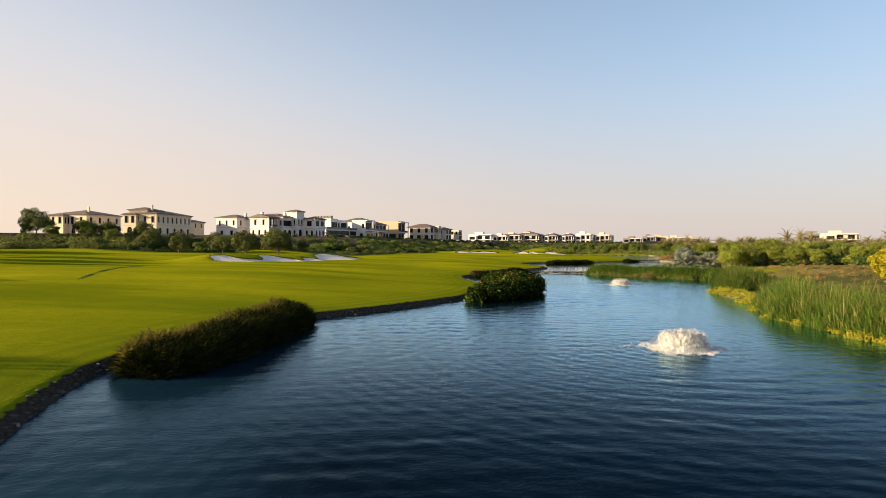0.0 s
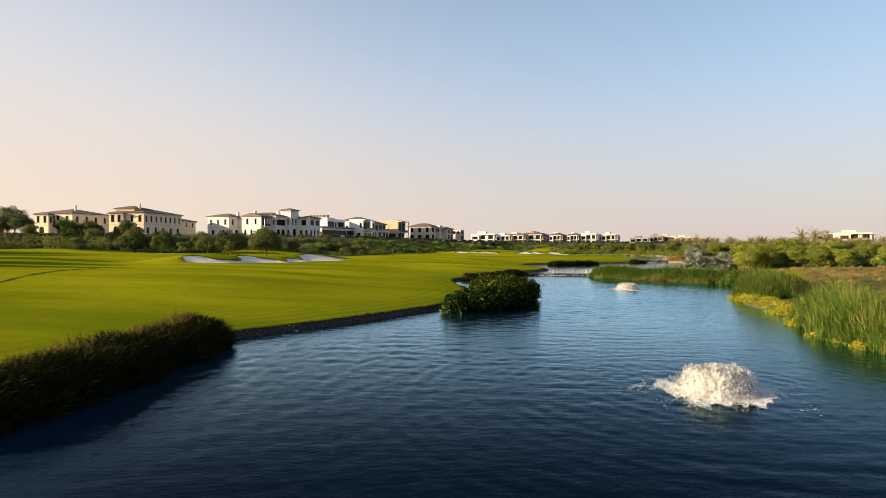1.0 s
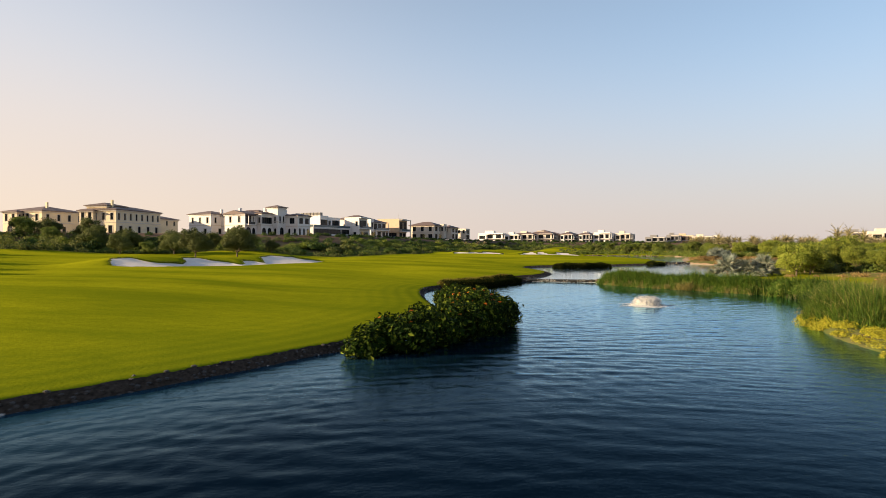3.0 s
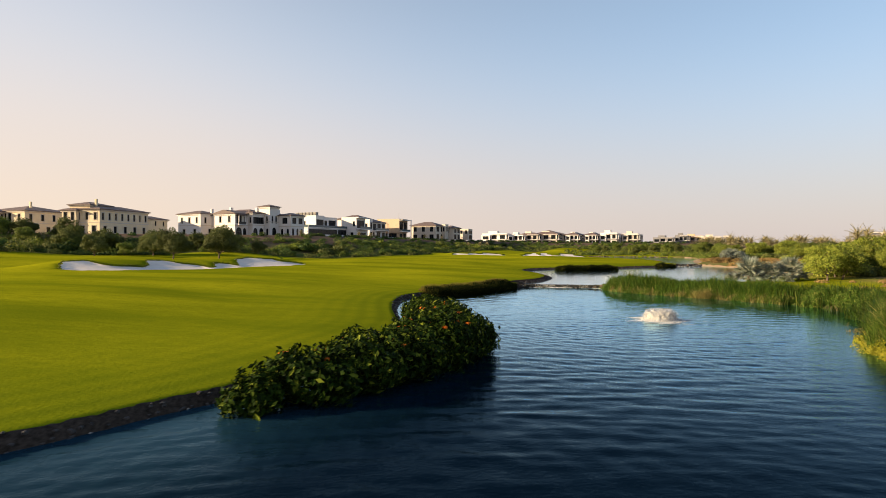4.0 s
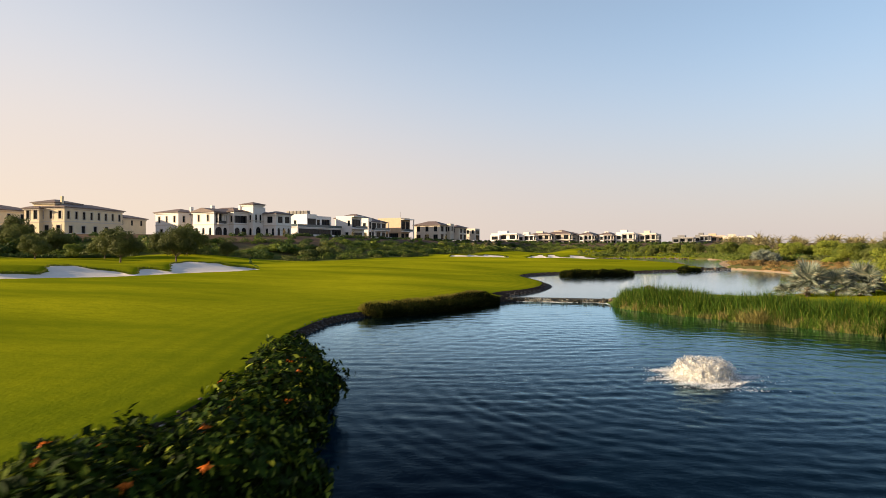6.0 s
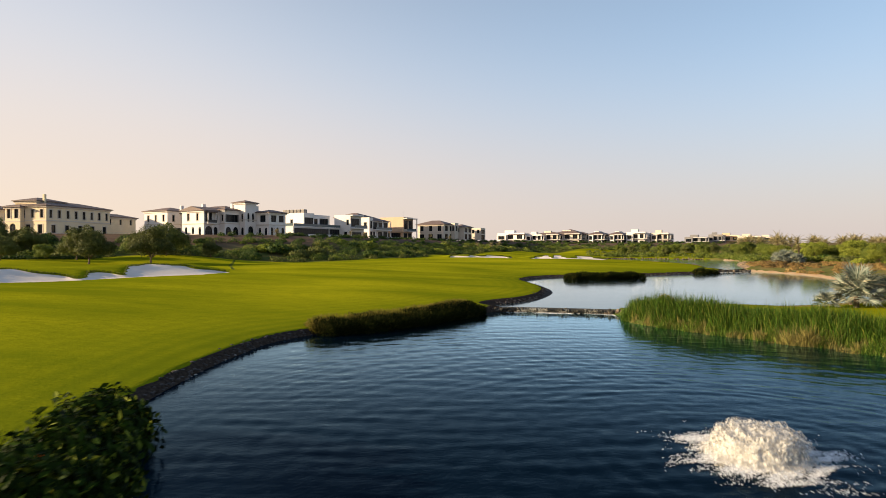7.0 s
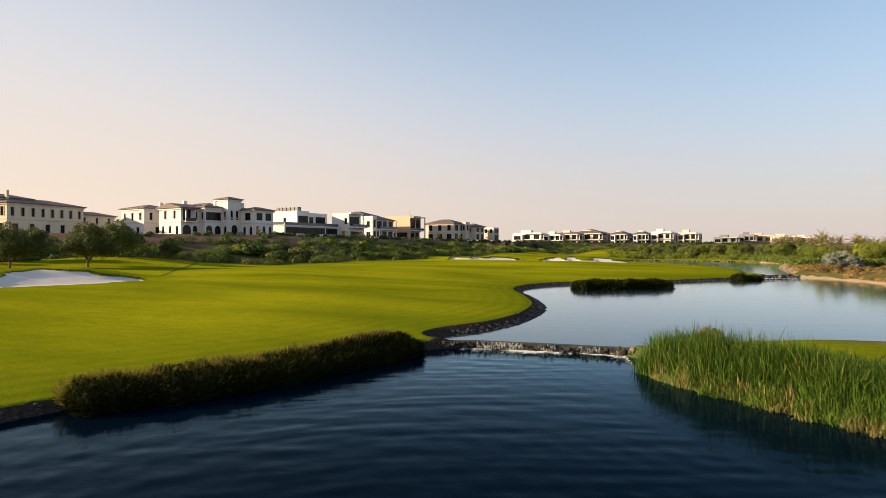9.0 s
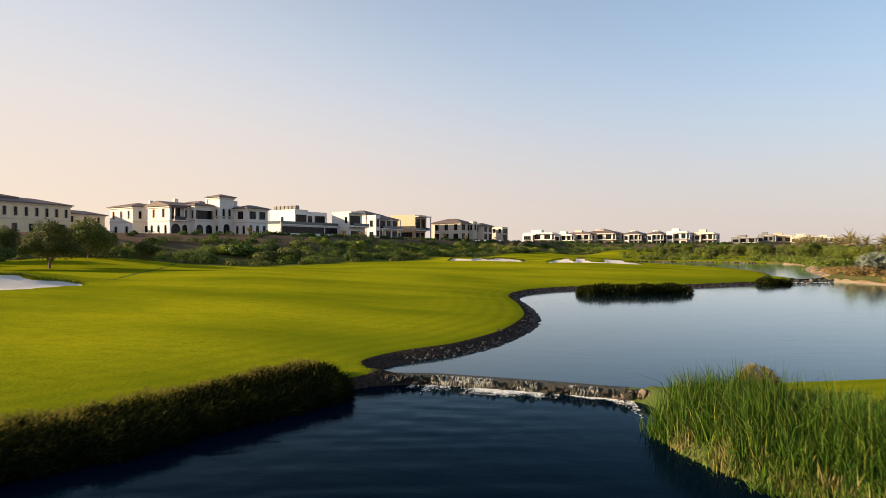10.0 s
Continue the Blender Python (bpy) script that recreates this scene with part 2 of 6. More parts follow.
M_SILVER = leaf_stuff("silver_palm_leaf", (0.13, 0.165, 0.13), (0.29, 0.31, 0.25), (0.40, 0.35, 0.24), 0.55, 0.15)
M_DATE = leaf_stuff("date_palm_leaf", (0.15, 0.14, 0.06), (0.31, 0.26, 0.13), (0.42, 0.34, 0.19))
M_FLOWER = leaf_stuff("orange_petal", (0.55, 0.06, 0.01), (0.75, 0.20, 0.01), (0.80, 0.35, 0.02))
M_BARK = plain_stuff("bark", (0.10, 0.07, 0.045), (0.18, 0.13, 0.09), 1.5, 0.9, 0.8, 0.05)
M_ROCK = plain_stuff("bank_rock", (0.022, 0.019, 0.018), (0.066, 0.053, 0.047), 1.2, 0.75, 0.7, 0.05)
M_PALE_ROCK = plain_stuff("pale_rock", (0.25, 0.22, 0.19), (0.45, 0.41, 0.37), 1.2, 0.8, 0.5, 0.05)
M_ROCK_WARM = plain_stuff("brown_rock", (0.13, 0.095, 0.065), (0.24, 0.18, 0.12), 1.1, 0.8, 0.7, 0.05)
M_FOAM = plain_stuff("white_water", (0.82, 0.83, 0.84), (0.9, 0.9, 0.9), 3.0, 0.6, 0.3, 0.02)
M_WHITE = plain_stuff("white_render", (0.68, 0.635, 0.60), (0.75, 0.705, 0.665), 0.4, 0.85, 0.15, 0.01)
M_CREAM = plain_stuff("cream_render", (0.69, 0.565, 0.37), (0.75, 0.63, 0.43), 0.4, 0.85, 0.15, 0.01)
M_STONE = plain_stuff("pale_stone", (0.56, 0.49, 0.41), (0.63, 0.56, 0.48), 0.6, 0.85, 0.2, 0.01)
M_BEIGE = plain_stuff("beige_cladding", (0.50, 0.36, 0.24), (0.58, 0.42, 0.28), 0.5, 0.8, 0.2, 0.01)
M_GREY = plain_stuff("grey_cladding", (0.16, 0.16, 0.17), (0.24, 0.23, 0.23), 0.5, 0.7, 0.2, 0.01)
M_TILE = plain_stuff("grey_brown_roof_tile", (0.120, 0.082, 0.072), (0.185, 0.130, 0.115), 1.6, 0.75, 0.8, 0.05)
M_FRAME = plain_stuff("dark_frame", (0.03, 0.028, 0.026), (0.05, 0.045, 0.04), 2.0, 0.5, 0.1, 0.005)
M_METAL = plain_stuff("grey_metal", (0.20, 0.18, 0.17), (0.28, 0.25, 0.23), 1.0, 0.6, 0.2, 0.01, 0.0)
m, t, b = nodes_of("window_glass")
b.inputs["Base Color"].default_value = (0.008, 0.011, 0.014, 1)
b.inputs["Roughness"].default_value = 0.12
b.inputs["IOR"].default_value = 1.3
M_GLASS = m
m, t, b = nodes_of("balustrade_glass")
b.inputs["Base Color"].default_value = (0.07, 0.10, 0.11, 1)
b.inputs["Roughness"].default_value = 0.15
M_PALE_GLASS = m

# dense spray: bright, soft, lets light through
m, t, b = nodes_of("dense_spray")
b.inputs["Base Color"].default_value = (0.72, 0.70, 0.67, 1)
b.inputs["Roughness"].default_value = 0.9
tr = t.nodes.new("ShaderNodeBsdfTranslucent")
tr.inputs["Color"].default_value = (0.74, 0.72, 0.69, 1)
mx = t.nodes.new("ShaderNodeMixShader")
mx.inputs[0].default_value = 0.5
bumped(t, b, noise_of(t, 7.0, 4.0, 0.65, (1.0, 1.0, 0.45)), 0.6, 0.06)
t.links.new(b.outputs[0], mx.inputs[1])
t.links.new(tr.outputs[0], mx.inputs[2])
t.links.new(mx.outputs[0], t.nodes["Material Output"].inputs["Surface"])
M_SPRAY = m
m, t, b = nodes_of("lacy_spray")
b.inputs["Base Color"].default_value = (0.74, 0.72, 0.68, 1)
b.inputs["Roughness"].default_value = 0.9
clear_part = t.nodes.new("ShaderNodeBsdfTransparent")
mx = t.nodes.new("ShaderNodeMixShader")
holes = ramp(t, noise_of(t, 11.0, 5.0, 0.75, (1.0, 1.0, 0.3)), [(0.46, (0, 0, 0)), (0.70, (0.7, 0.7, 0.7))])
t.links.new(holes, mx.inputs[0])
t.links.new(clear_part.outputs[0], mx.inputs[1])
t.links.new(b.outputs[0], mx.inputs[2])
t.links.new(mx.outputs[0], t.nodes["Material Output"].inputs["Surface"])
M_LACE = m


# ------------------------------------------------------------------ ground and ponds
def sd_poly(x, y, poly):
    """Signed distance to a closed outline, positive outside."""
    best = np.full(x.shape, 1e9)
    inside = np.zeros(x.shape, bool)
    for (ax, ay), (bx, by) in zip(poly, poly[1:] + poly[:1]):
        ex, ey = bx - ax, by - ay
        s = np.clip(((x - ax) * ex + (y - ay) * ey) / (ex * ex + ey * ey), 0, 1)
        best = np.minimum(best, (x - ax - s * ex) ** 2 + (y - ay - s * ey) ** 2)
        if ay != by:
            cross = (ay > y) != (by > y)
            inside ^= cross & (x < ax + (y - ay) * ex / ey)
    d = np.sqrt(best)
    return np.where(inside, -d, d)


def smooth(x, a, b):
    s = np.clip((x - a) / (b - a), 0, 1)
    return s * s * (3 - 2 * s)


def rounded(poly, rounds=2):
    for _ in range(rounds):
        poly = [p for a, b in zip(poly, poly[1:] + poly[:1]) for p in
                ((a[0] * .75 + b[0] * .25, a[1] * .75 + b[1] * .25), (a[0] * .25 + b[0] * .75, a[1] * .25 + b[1] * .75))]
    return poly


LOWER = rounded([(-7, -60), (-9, 0), (-11.4, 15), (-13.6, 21), (-14.9, 27), (-13, 36), (-10.2, 45), (-7.4, 48.4), (-4.9, 51.6),
                 (-2.8, 54.6), (-0.2, 58.6), (2.4, 62.8), (4.7, 71), (6.5, 80), (5.2, 88), (3.9, 95), (3.7, 101), (4.0, 108),
                 (9.0, 114.4), (14, 119.6), (16.6, 125.2), (20, 126.2), (25, 125.4), (29.6, 124.2), (28.2, 119.5), (29.6, 116.2),
                 (34, 111.5), (38, 106.5), (43.5, 100), (43.4, 93), (40.5, 86), (35.6, 79), (32.6, 73), (30.4, 66), (29.6, 58), (26.4, 51), (24.8, 43),
                 (25, 36), (26.5, 24), (26, 5), (20, -60)], 2)
UPPER = rounded([(16.9, 126.6), (18.9, 129.6), (21.8, 133), (24, 139), (25.3, 147), (24.6, 158), (22.6, 169), (25, 178), (31, 185.5),
                 (47.5, 191), (59.5, 200.4), (65, 203.5), (70, 207.5), (75.5, 213), (77.5, 204), (78.5, 192), (75, 178), (71, 160),
                 (66, 146), (58, 137), (51, 131.8), (43, 128.8), (35.5, 126.6), (31.4, 125.6), (29.9, 124.9), (25, 126), (20, 126.9)], 2)
THIRD = rounded([(65.5, 207), (69, 222), (72, 243), (70, 262), (64, 285), (58, 305), (62, 330), (84, 334), (100, 312), (104, 290),
                 (92, 262), (83, 240), (77, 220), (72, 209.5)], 2)
PONDS = ((LOWER, 0.0), (UPPER, 0.38), (THIRD, 1.0))
VILLA_EDGE = [(-900, -200), (-420, 60), (-200, 168), (-118, 208), (-74, 236), (-47, 256), (-37, 292), (-22, 338), (0, 392), (50, 440), (150, 452),
              (420, 470), (1500, 500), (1500, 4000), (-4000, 4000), (-4000, -200)]
# bunkers: middle, half length, half depth, turn in degrees, height of the lip behind
BUNKERS = [(-33.6, 138.2, 21.6, 4.6, 57.0, 1.25), (14, 245, 9.5, 3.4, 16, 0.7), (38.5, 243, 11.0, 3.6, 2, 0.7), (47, 292, 9.5, 3.6, 0, 0.7)]

# how far back the sand of the long bunker reaches, from its west end to its east end
LONG_BUNKER = ([-1, -.95, -.88, -.78, -.69, -.62, -.45, -.38, -.32, -.2, -.146, -.08, -.01, .05, .1, .15, .21, .27, .31, .35, .42, .59, .7, .79, .9, 1],
               [0, .5, .82, .8, .6, .40, .42, .58, .95, 1.0, .86, .70, .6, .32, .34, .62, .68, .48, .38, .6, .88, 1.0, .84, .62, .38, 0])


def wob(x, y, s, seed):
    """Smooth pseudo-random waves in -1..1."""
    r = np.random.RandomState(seed)
    out = np.zeros(np.shape(x))
    for k in range(6):
        a, f, p = r.uniform(0, 6.28), s * r.uniform(0.5, 1.7), r.uniform(0, 6.28)
        out = out + np.sin((x * math.cos(a) + y * math.sin(a)) * f + p)
    return out / 3.5


def land(x, y):
    """Height and masks of the ground."""
    x, y = np.asarray(x, float), np.asarray(y, float)
    sds = [sd_poly(x, y, p) + 0.08 * wob(x, y, 1.1, 3) for p, _ in PONDS]
    d = np.minimum(np.minimum(sds[0], sds[1]), sds[2])
    wts = [1 / (np.maximum(s, 0.05) ** 2) for s in sds]
    level = sum(w * l for w, (_, l) in zip(wts, PONDS)) / sum(wts)
    right = smooth(x - np.interp(y, [0, 84, 110, 140, 180, 210, 260, 330, 400], [20, 24, 34, 42, 66, 71, 80, 104, 130]), 0, 6)
    dd = np.maximum(d, 0)
    lawn_h = 0.60 * (1 - np.exp(-dd / 6.5)) + 1.15 * smooth(dd, 2, 42) + 1.3 * smooth(dd, 45, 115) + 0.22 * wob(x, y, 0.07, 5) * smooth(dd, 4, 30) \
        + 0.5 * wob(x, y, 0.045, 8) * smooth(dd, 55, 100) + 0.07 * wob(x * 0.45, y, 0.42, 9) * smooth(dd, 3, 14) + 0.13 * wob(x, y * 0.7, 0.2, 10) * smooth(dd, 3, 16)
    scrub_h = 0.35 * (1 - np.exp(-dd / 3)) + 0.9 * smooth(dd, 3, 30) + 0.9 * smooth(dd, 30, 90) + 0.2 * wob(x, y, 0.15, 6)
    stony = smooth(level, 0.1, 0.4)                  # the upper pond has the wider stone edge
    step = -0.06 + np.clip(d / (0.5 + 0.75 * stony), 0, 1) * (0.46 - 0.06 * stony)
    up = level + np.where(d < 0, np.interp(d, [-4, -0.6, 0.0], [-1.6, -0.45, -0.06]), step)
    z = up + np.where(d > 0, lawn_h * (1 - right) + scrub_h * right, 0)
    # the raised ground on which the villas stand
    e = sd_poly(x, y, VILLA_EDGE)
    berm = smooth(-e, -38, 0)
    pad = np.interp(x, [-300, -120, -30, 90, 400], [10.2, 9.8, 9.8, 8.6, 8.0])
    z = np.where(d > 1, z * (1 - berm) + pad * berm, z)
    # mounds and hollows at the end of the lawn
    toe = smooth(-e, -62, -40) * (1 - smooth(-e, -36, -20)) * (1 - right)
    z += toe * (0.6 + 1.2 * wob(x, y, 0.10, 12))
    sand = np.zeros(x.shape)
    for k, (cx, cy, la, lb, turn, lip) in enumerate(BUNKERS):
        c, s = math.cos(radians(turn)), math.sin(radians(turn))
        u, v = ((x - cx) * c + (y - cy) * s) / la, (-(x - cx) * s + (y - cy) * c) / lb
        near = (np.abs(u) < 1.6) & (np.abs(v) < 3.2)
        # a smooth front edge; grassy tongues hang into the sand from behind
        arc = np.sqrt(np.maximum(1 - u * u, 0))
        beat = (6.4 if k == 0 else 6.0)
        tongue = np.maximum(0, np.sin(u * la * 6.283 / beat + 1.2 * np.sin(u * 5.3 + k) + 0.6 * np.sin(u * 11 + 2 * k) + 0.6 * v)) ** 0.7 * (0.85 + 0.75 * wob(u * la, u * 0, 0.43, 20 + k))
        back = arc * (0.95 + 0.1 * wob(u * la, u * 0, 0.9, 25 + k)) - np.clip(tongue, 0, 1.3) * arc * (1.15 if k == 0 else 0.7)
        front = -0.9 * arc ** 0.6
        if k == 0:
            back = front + 1.85 * np.interp(u + 0.025 * wob(x, y, 0.9, 33), *LONG_BUNKER)
        inside = smooth(np.minimum((back - v), (v - front)) * lb + 0.28 * wob(x, y, 1.6, 30 + k), -0.25, 0.35) * (np.abs(u) < 1)
        # a mound behind, a floor that sweeps up to its lip
        mound = lip * (smooth(v, -0.9, 1.15) * (1 - smooth(v, 1.3, 3.0))) * smooth(np.abs(u), 1.3, 0.75)
        z = z + np.where(near, mound, 0)
        floor = (-0.35 if k == 0 else -0.5) * inside * smooth(v, -1.0, -0.2) * smooth(v, 0.95, 0.3)
        z = z + np.where(near, floor, 0)
        sand = np.where(near, np.maximum(sand, inside), sand)
    far_fall = smooth(np.hypot(x, y), 700, 2500)
    z = z * (1 - far_fall) + 4.0 * far_fall
    bank = np.interp(d / (0.5 + 0.75 * stony), [0.8, 1.3], [1, 0]) * (1 - right)
    bank = np.where((x > 27) & (y > 100) & (y < 135) | (x > 18) & (y < 112), 0.0, bank)
    ragged = 4 * wob(x, y, 0.25, 18)
    island = smooth(x, 31, 33) * smooth(66 + ragged - x, 0, 9) * smooth(y + ragged - 96, 0, 12) * smooth(142 - y, 0, 4)
    at_weir = (x > 17.3) & (x < 31) & (y > 117) & (y < 128)
    on_spit = (x > 27.5) & (x < 52) & (y > 96) & (y < 121) & (d < 3.0)
    lawn = np.where(at_weir | on_spit, 0.0, 1.0) * np.maximum((1 - right) * (1 - smooth(-e, -42, -36)), island * smooth(d, 2.5, 4.0))
    beach = right * (y > 150) * smooth(d, 1.9, 1.2) * (d > -1)
    dry = np.maximum(right * smooth(wob(x, y, 0.09, 15), -0.5, 0.4), smooth(-e, -24, -12))
    # rough: lawn darkened towards the pond, where its slope turns from the sun
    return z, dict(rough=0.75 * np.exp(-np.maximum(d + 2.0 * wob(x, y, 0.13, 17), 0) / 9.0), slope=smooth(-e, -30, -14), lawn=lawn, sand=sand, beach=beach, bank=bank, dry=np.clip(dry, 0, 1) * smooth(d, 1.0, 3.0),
                   mow=(0.5 + 0.5 * np.sin(d * 4.6 + 0.8 * wob(x, y, 0.4, 19))) * np.exp(-np.maximum(d, 0) / 5.0) * (d > 0.8))


def ground_z(x, y):
    return float(land(np.array([x]), np.array([y]))[0][0])


def spread(*runs):
    return np.unique(np.concatenate([np.arange(a, b, s) for a, b, s in runs]).round(3))


GX = spread((-4000, -1000, 500), (-1000, -300, 70), (-300, -80, 8), (-80, -18, 0.8), (-18, 34, 0.3), (34, 82, 1.1), (82, 140, 3), (140, 400, 12), (400, 1000, 60), (1000, 4001, 500))
GY = spread((-1500, -200, 260), (-200, -10, 12), (-10, 8, 1.0), (8, 150, 0.33), (150, 215, 1.0), (215, 340, 2.2), (340, 520, 6), (520, 1000, 40), (1000, 4501, 500))
gx, gy = np.meshgrid(GX, GY)
gz, masks = land(gx.ravel(), gy.ravel())
nx, ny = len(GX), len(GY)
cell = (np.arange(ny - 1)[:, None] * nx + np.arange(nx - 1)[None, :]).ravel()
ground_mesh = bpy.data.meshes.new("ground")
ground_mesh.from_pydata(np.stack([gx.ravel(), gy.ravel(), gz], 1).tolist(), [], np.stack([cell, cell + 1, cell + nx + 1, cell + nx], 1).tolist())
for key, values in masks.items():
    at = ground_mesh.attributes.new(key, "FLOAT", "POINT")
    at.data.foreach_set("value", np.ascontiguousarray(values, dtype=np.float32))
ground_mesh.shade_smooth()
ground_mesh.materials.append(M_GROUND)
ground = tagged(new("ground", ground_mesh), "rolling mown golf lawn with sand bunkers and stony banks", "ground", kind="structure")


def sheet(name, poly, z, material, label, grow=0.5):
    """A level water surface a little wider than its shore."""
    cx, cy = sum(p[0] for p in poly) / len(poly), sum(p[1] for p in poly) / len(poly)
    bm = bmesh.new()
    pts = []
    n = len(poly)
    area = sum(poly[i][0] * poly[(i + 1) % n][1] - poly[(i + 1) % n][0] * poly[i][1] for i in range(n))
    sign = 1 if area > 0 else -1
    for i in range(n):
        ax, ay = poly[i - 1]
        bx, by = poly[(i + 1) % n]
        tx, ty = bx - ax, by - ay
        ln = math.hypot(tx, ty) or 1
        pts.append(bm.verts.new((poly[i][0] + sign * ty / ln * grow, poly[i][1] - sign * tx / ln * grow, z)))
    f = bm.faces.new(pts)
    if f.normal.z < 0:
        f.normal_flip()
    bm.normal_update()
    if f.normal.z < 0:
        f.normal_flip()
    bmesh.ops.triangulate(bm, faces=[f])
    me = bpy.data.meshes.new(name)
    bm.to_mesh(me)
    me.materials.append(material)
    return tagged(new(name, me), label, "water", kind="structure")


FOUNTAINS = ((12.8, 32.6), (25.5, 87.5))


def ripples(x, y):
    """Rings that spread from the fountains over the whole pond, crossed by a light breeze."""
    h = np.zeros(x.shape)
    bend, fret = wob(x, y, 0.30, 90), wob(x, y, 1.1, 89)
    gust = 0.35 + 0.65 * smooth(wob(x, y, 0.10, 97), -0.7, 0.5)
    for k, (fx, fy) in enumerate(FOUNTAINS):
        r = np.hypot(x - fx, y - fy)
        fade = np.exp(-r / 38) * (0.35 + 0.65 * smooth(r, 2.0, 12.0))
        h += 0.010 * np.exp(-r / 8) * (wob(x, y, 6.0, 140 + k) + 0.8 * wob(x, y, 8.5, 150 + k))
        for j, (length, high) in enumerate(((0.70, 0.0050), (0.86, 0.0056), (1.15, 0.0040), (1.9, 0.0030))):
            beat = 0.25 + 0.75 * np.clip(0.5 + 0.8 * wob(x, y, 0.26, 91 + 5 * k + j), 0, 1)
            h += high * fade * beat * np.sin(6.2832 * r / length + (2.2 + 0.6 * j) * bend + 1.3 * fret + j)
    rs = np.random.RandomState(98)
    for k in range(16):
        a, length = 1.45 + rs.normal(0, 0.65), rs.uniform(0.62, 1.9)
        beat = np.clip(0.5 + 0.7 * wob(x, y, 0.2, 110 + k), 0, 1)
        h += 0.021 * length / 6.2832 * gust * beat * np.sin((x * math.cos(a) + y * math.sin(a)) * 6.2832 / length + rs.uniform(0, 6.28) + bend)
    return 1.35 * h * (0.55 + 0.45 * smooth(wob(x, y, 0.16, 96), -0.5, 0.5)) * (1 - 0.55 * smooth(y, 92, 118))


def rippled_sheet(name, poly, material, label):
    """The lower pond: one grid with real ripples, a little wider than its shore."""
    X = np.arange(-17, 47, 0.125)
    Y = np.concatenate([np.arange(-60, 5, 2.5), np.arange(6, 128, 0.125)])
    cx, cy = X[::4], Y[::4]
    mx, my = np.meshgrid(cx, cy)
    d = sd_poly(mx, my, poly)
    keep = np.repeat(np.repeat(d, 4, 0), 4, 1)[:len(Y), :len(X)] < 0.75
    mx, my = np.meshgrid(X, Y)
    inner = np.repeat(np.repeat(d, 4, 0), 4, 1)[:len(Y), :len(X)]
    # the breeze drives onto the west shore and leaves the others calm
    west = smooth(mx - 0.35 * np.maximum(my - 20, 0), 8.0, 0.0) * smooth(my, 92, 76)
    full = np.where(my > 5.5, ripples(mx, my) * np.maximum(0.18 + 0.82 * smooth(-inner, 0.5, 7.0), 0.85 * west), 0.0)
    # mask for the sky's reflection painted along the west shore
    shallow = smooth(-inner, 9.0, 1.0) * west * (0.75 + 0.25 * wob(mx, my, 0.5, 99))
    ok = keep[:-1, :-1] & keep[1:, :-1] & keep[:-1, 1:] & keep[1:, 1:]
    j, i = np.nonzero(ok)
    quad = np.stack([j * len(X) + i, j * len(X) + i + 1, (j + 1) * len(X) + i + 1, (j + 1) * len(X) + i], 1)
    used, quad = np.unique(quad, return_inverse=True)
    quad = quad.reshape(-1, 4)
    me = bpy.data.meshes.new(name)
    me.vertices.add(len(used))
    me.vertices.foreach_set("co", np.stack([mx.ravel()[used], my.ravel()[used], full.ravel()[used]], 1).astype(np.float32).ravel())
    me.loops.add(quad.size)
    me.loops.foreach_set("vertex_index", quad.astype(np.int32).ravel())
    me.polygons.add(len(quad))
    me.polygons.foreach_set("loop_start", np.arange(0, quad.size, 4, dtype=np.int32))
    me.update(calc_edges=True)
    me.shade_smooth()
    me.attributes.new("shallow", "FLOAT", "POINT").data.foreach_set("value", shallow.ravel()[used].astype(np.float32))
    me.materials.append(material)
    return tagged(new(name, me), label, "water", kind="structure")


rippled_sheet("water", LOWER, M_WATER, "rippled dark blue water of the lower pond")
sheet("water_upper", UPPER, 0.38, M_WATER_CALM, "calm water of the upper pond above the weir", 0.45)
sheet("water_far", THIRD, 1.0, M_WATER_CALM, "pale water of the far pond behind the lawn", 0.6)


# ------------------------------------------------------------------ builders
def part(name, bm, material, parent=None, label=""):
    """Links a bmesh, or ready mesh data, as one mesh object under a thing or a part."""
    me = bm
    if isinstance(bm, bmesh.types.BMesh):
        me = bpy.data.meshes.new(name)
        bm.to_mesh(me)
        bm.free()
    if material and not me.materials:
        me.materials.append(material)
    ob = new(name, me)
    ob.parent = parent
    return tagged(ob, label)


def thing(name, at, label, category, group="", turn=0.0, scale=(1, 1, 1), kind=""):
    ob = new(name)
    ob.matrix_basis = pose(at[0], at[1], at[2], 0, 0, turn) @ Matrix.Diagonal((*scale, 1))
    return tagged(ob, label, category, group, kind)


def data_of(name, verts, faces, material=None, soft=False):
    me = bpy.data.meshes.new(name)
    me.from_pydata(np.asarray(verts).tolist(), [], [list(f) for f in faces] if isinstance(faces, list) else faces.tolist())
    if material:
        me.materials.append(material)
    if soft:
        me.shade_smooth()
    return me


def blades(rs, base, height, width, lean, bend=0.5):
    """Strap leaves: a quad and a drooping tip each. base: n x 3; height, width, lean: n. Returns verts and faces."""
    n = len(base)
    a, face = rs.uniform(0, 6.283, n), rs.uniform(0, 6.283, n)
    dirv = np.stack([np.cos(a), np.sin(a), 0 * a], 1)
    side = np.stack([np.cos(face), np.sin(face), 0 * a], 1) * width[:, None]
    up = np.array([0, 0, 1.0])
    p1 = base + up * (height * 0.58)[:, None] + dirv * (lean * height * 0.25)[:, None]
    p2 = base + up * (height * (1.0 - 0.22 * np.minimum(lean, 1.2)))[:, None] + dirv * (lean * height * (0.25 + bend))[:, None]
    v = np.stack([base - side * .7, base + side * .7, p1 - side, p1 + side, p2], 1).reshape(-1, 3)
    o = (np.arange(n) * 5)[:, None]
    return v, (o + [0, 1, 3, 2]).tolist() + (o + [2, 3, 4]).tolist()


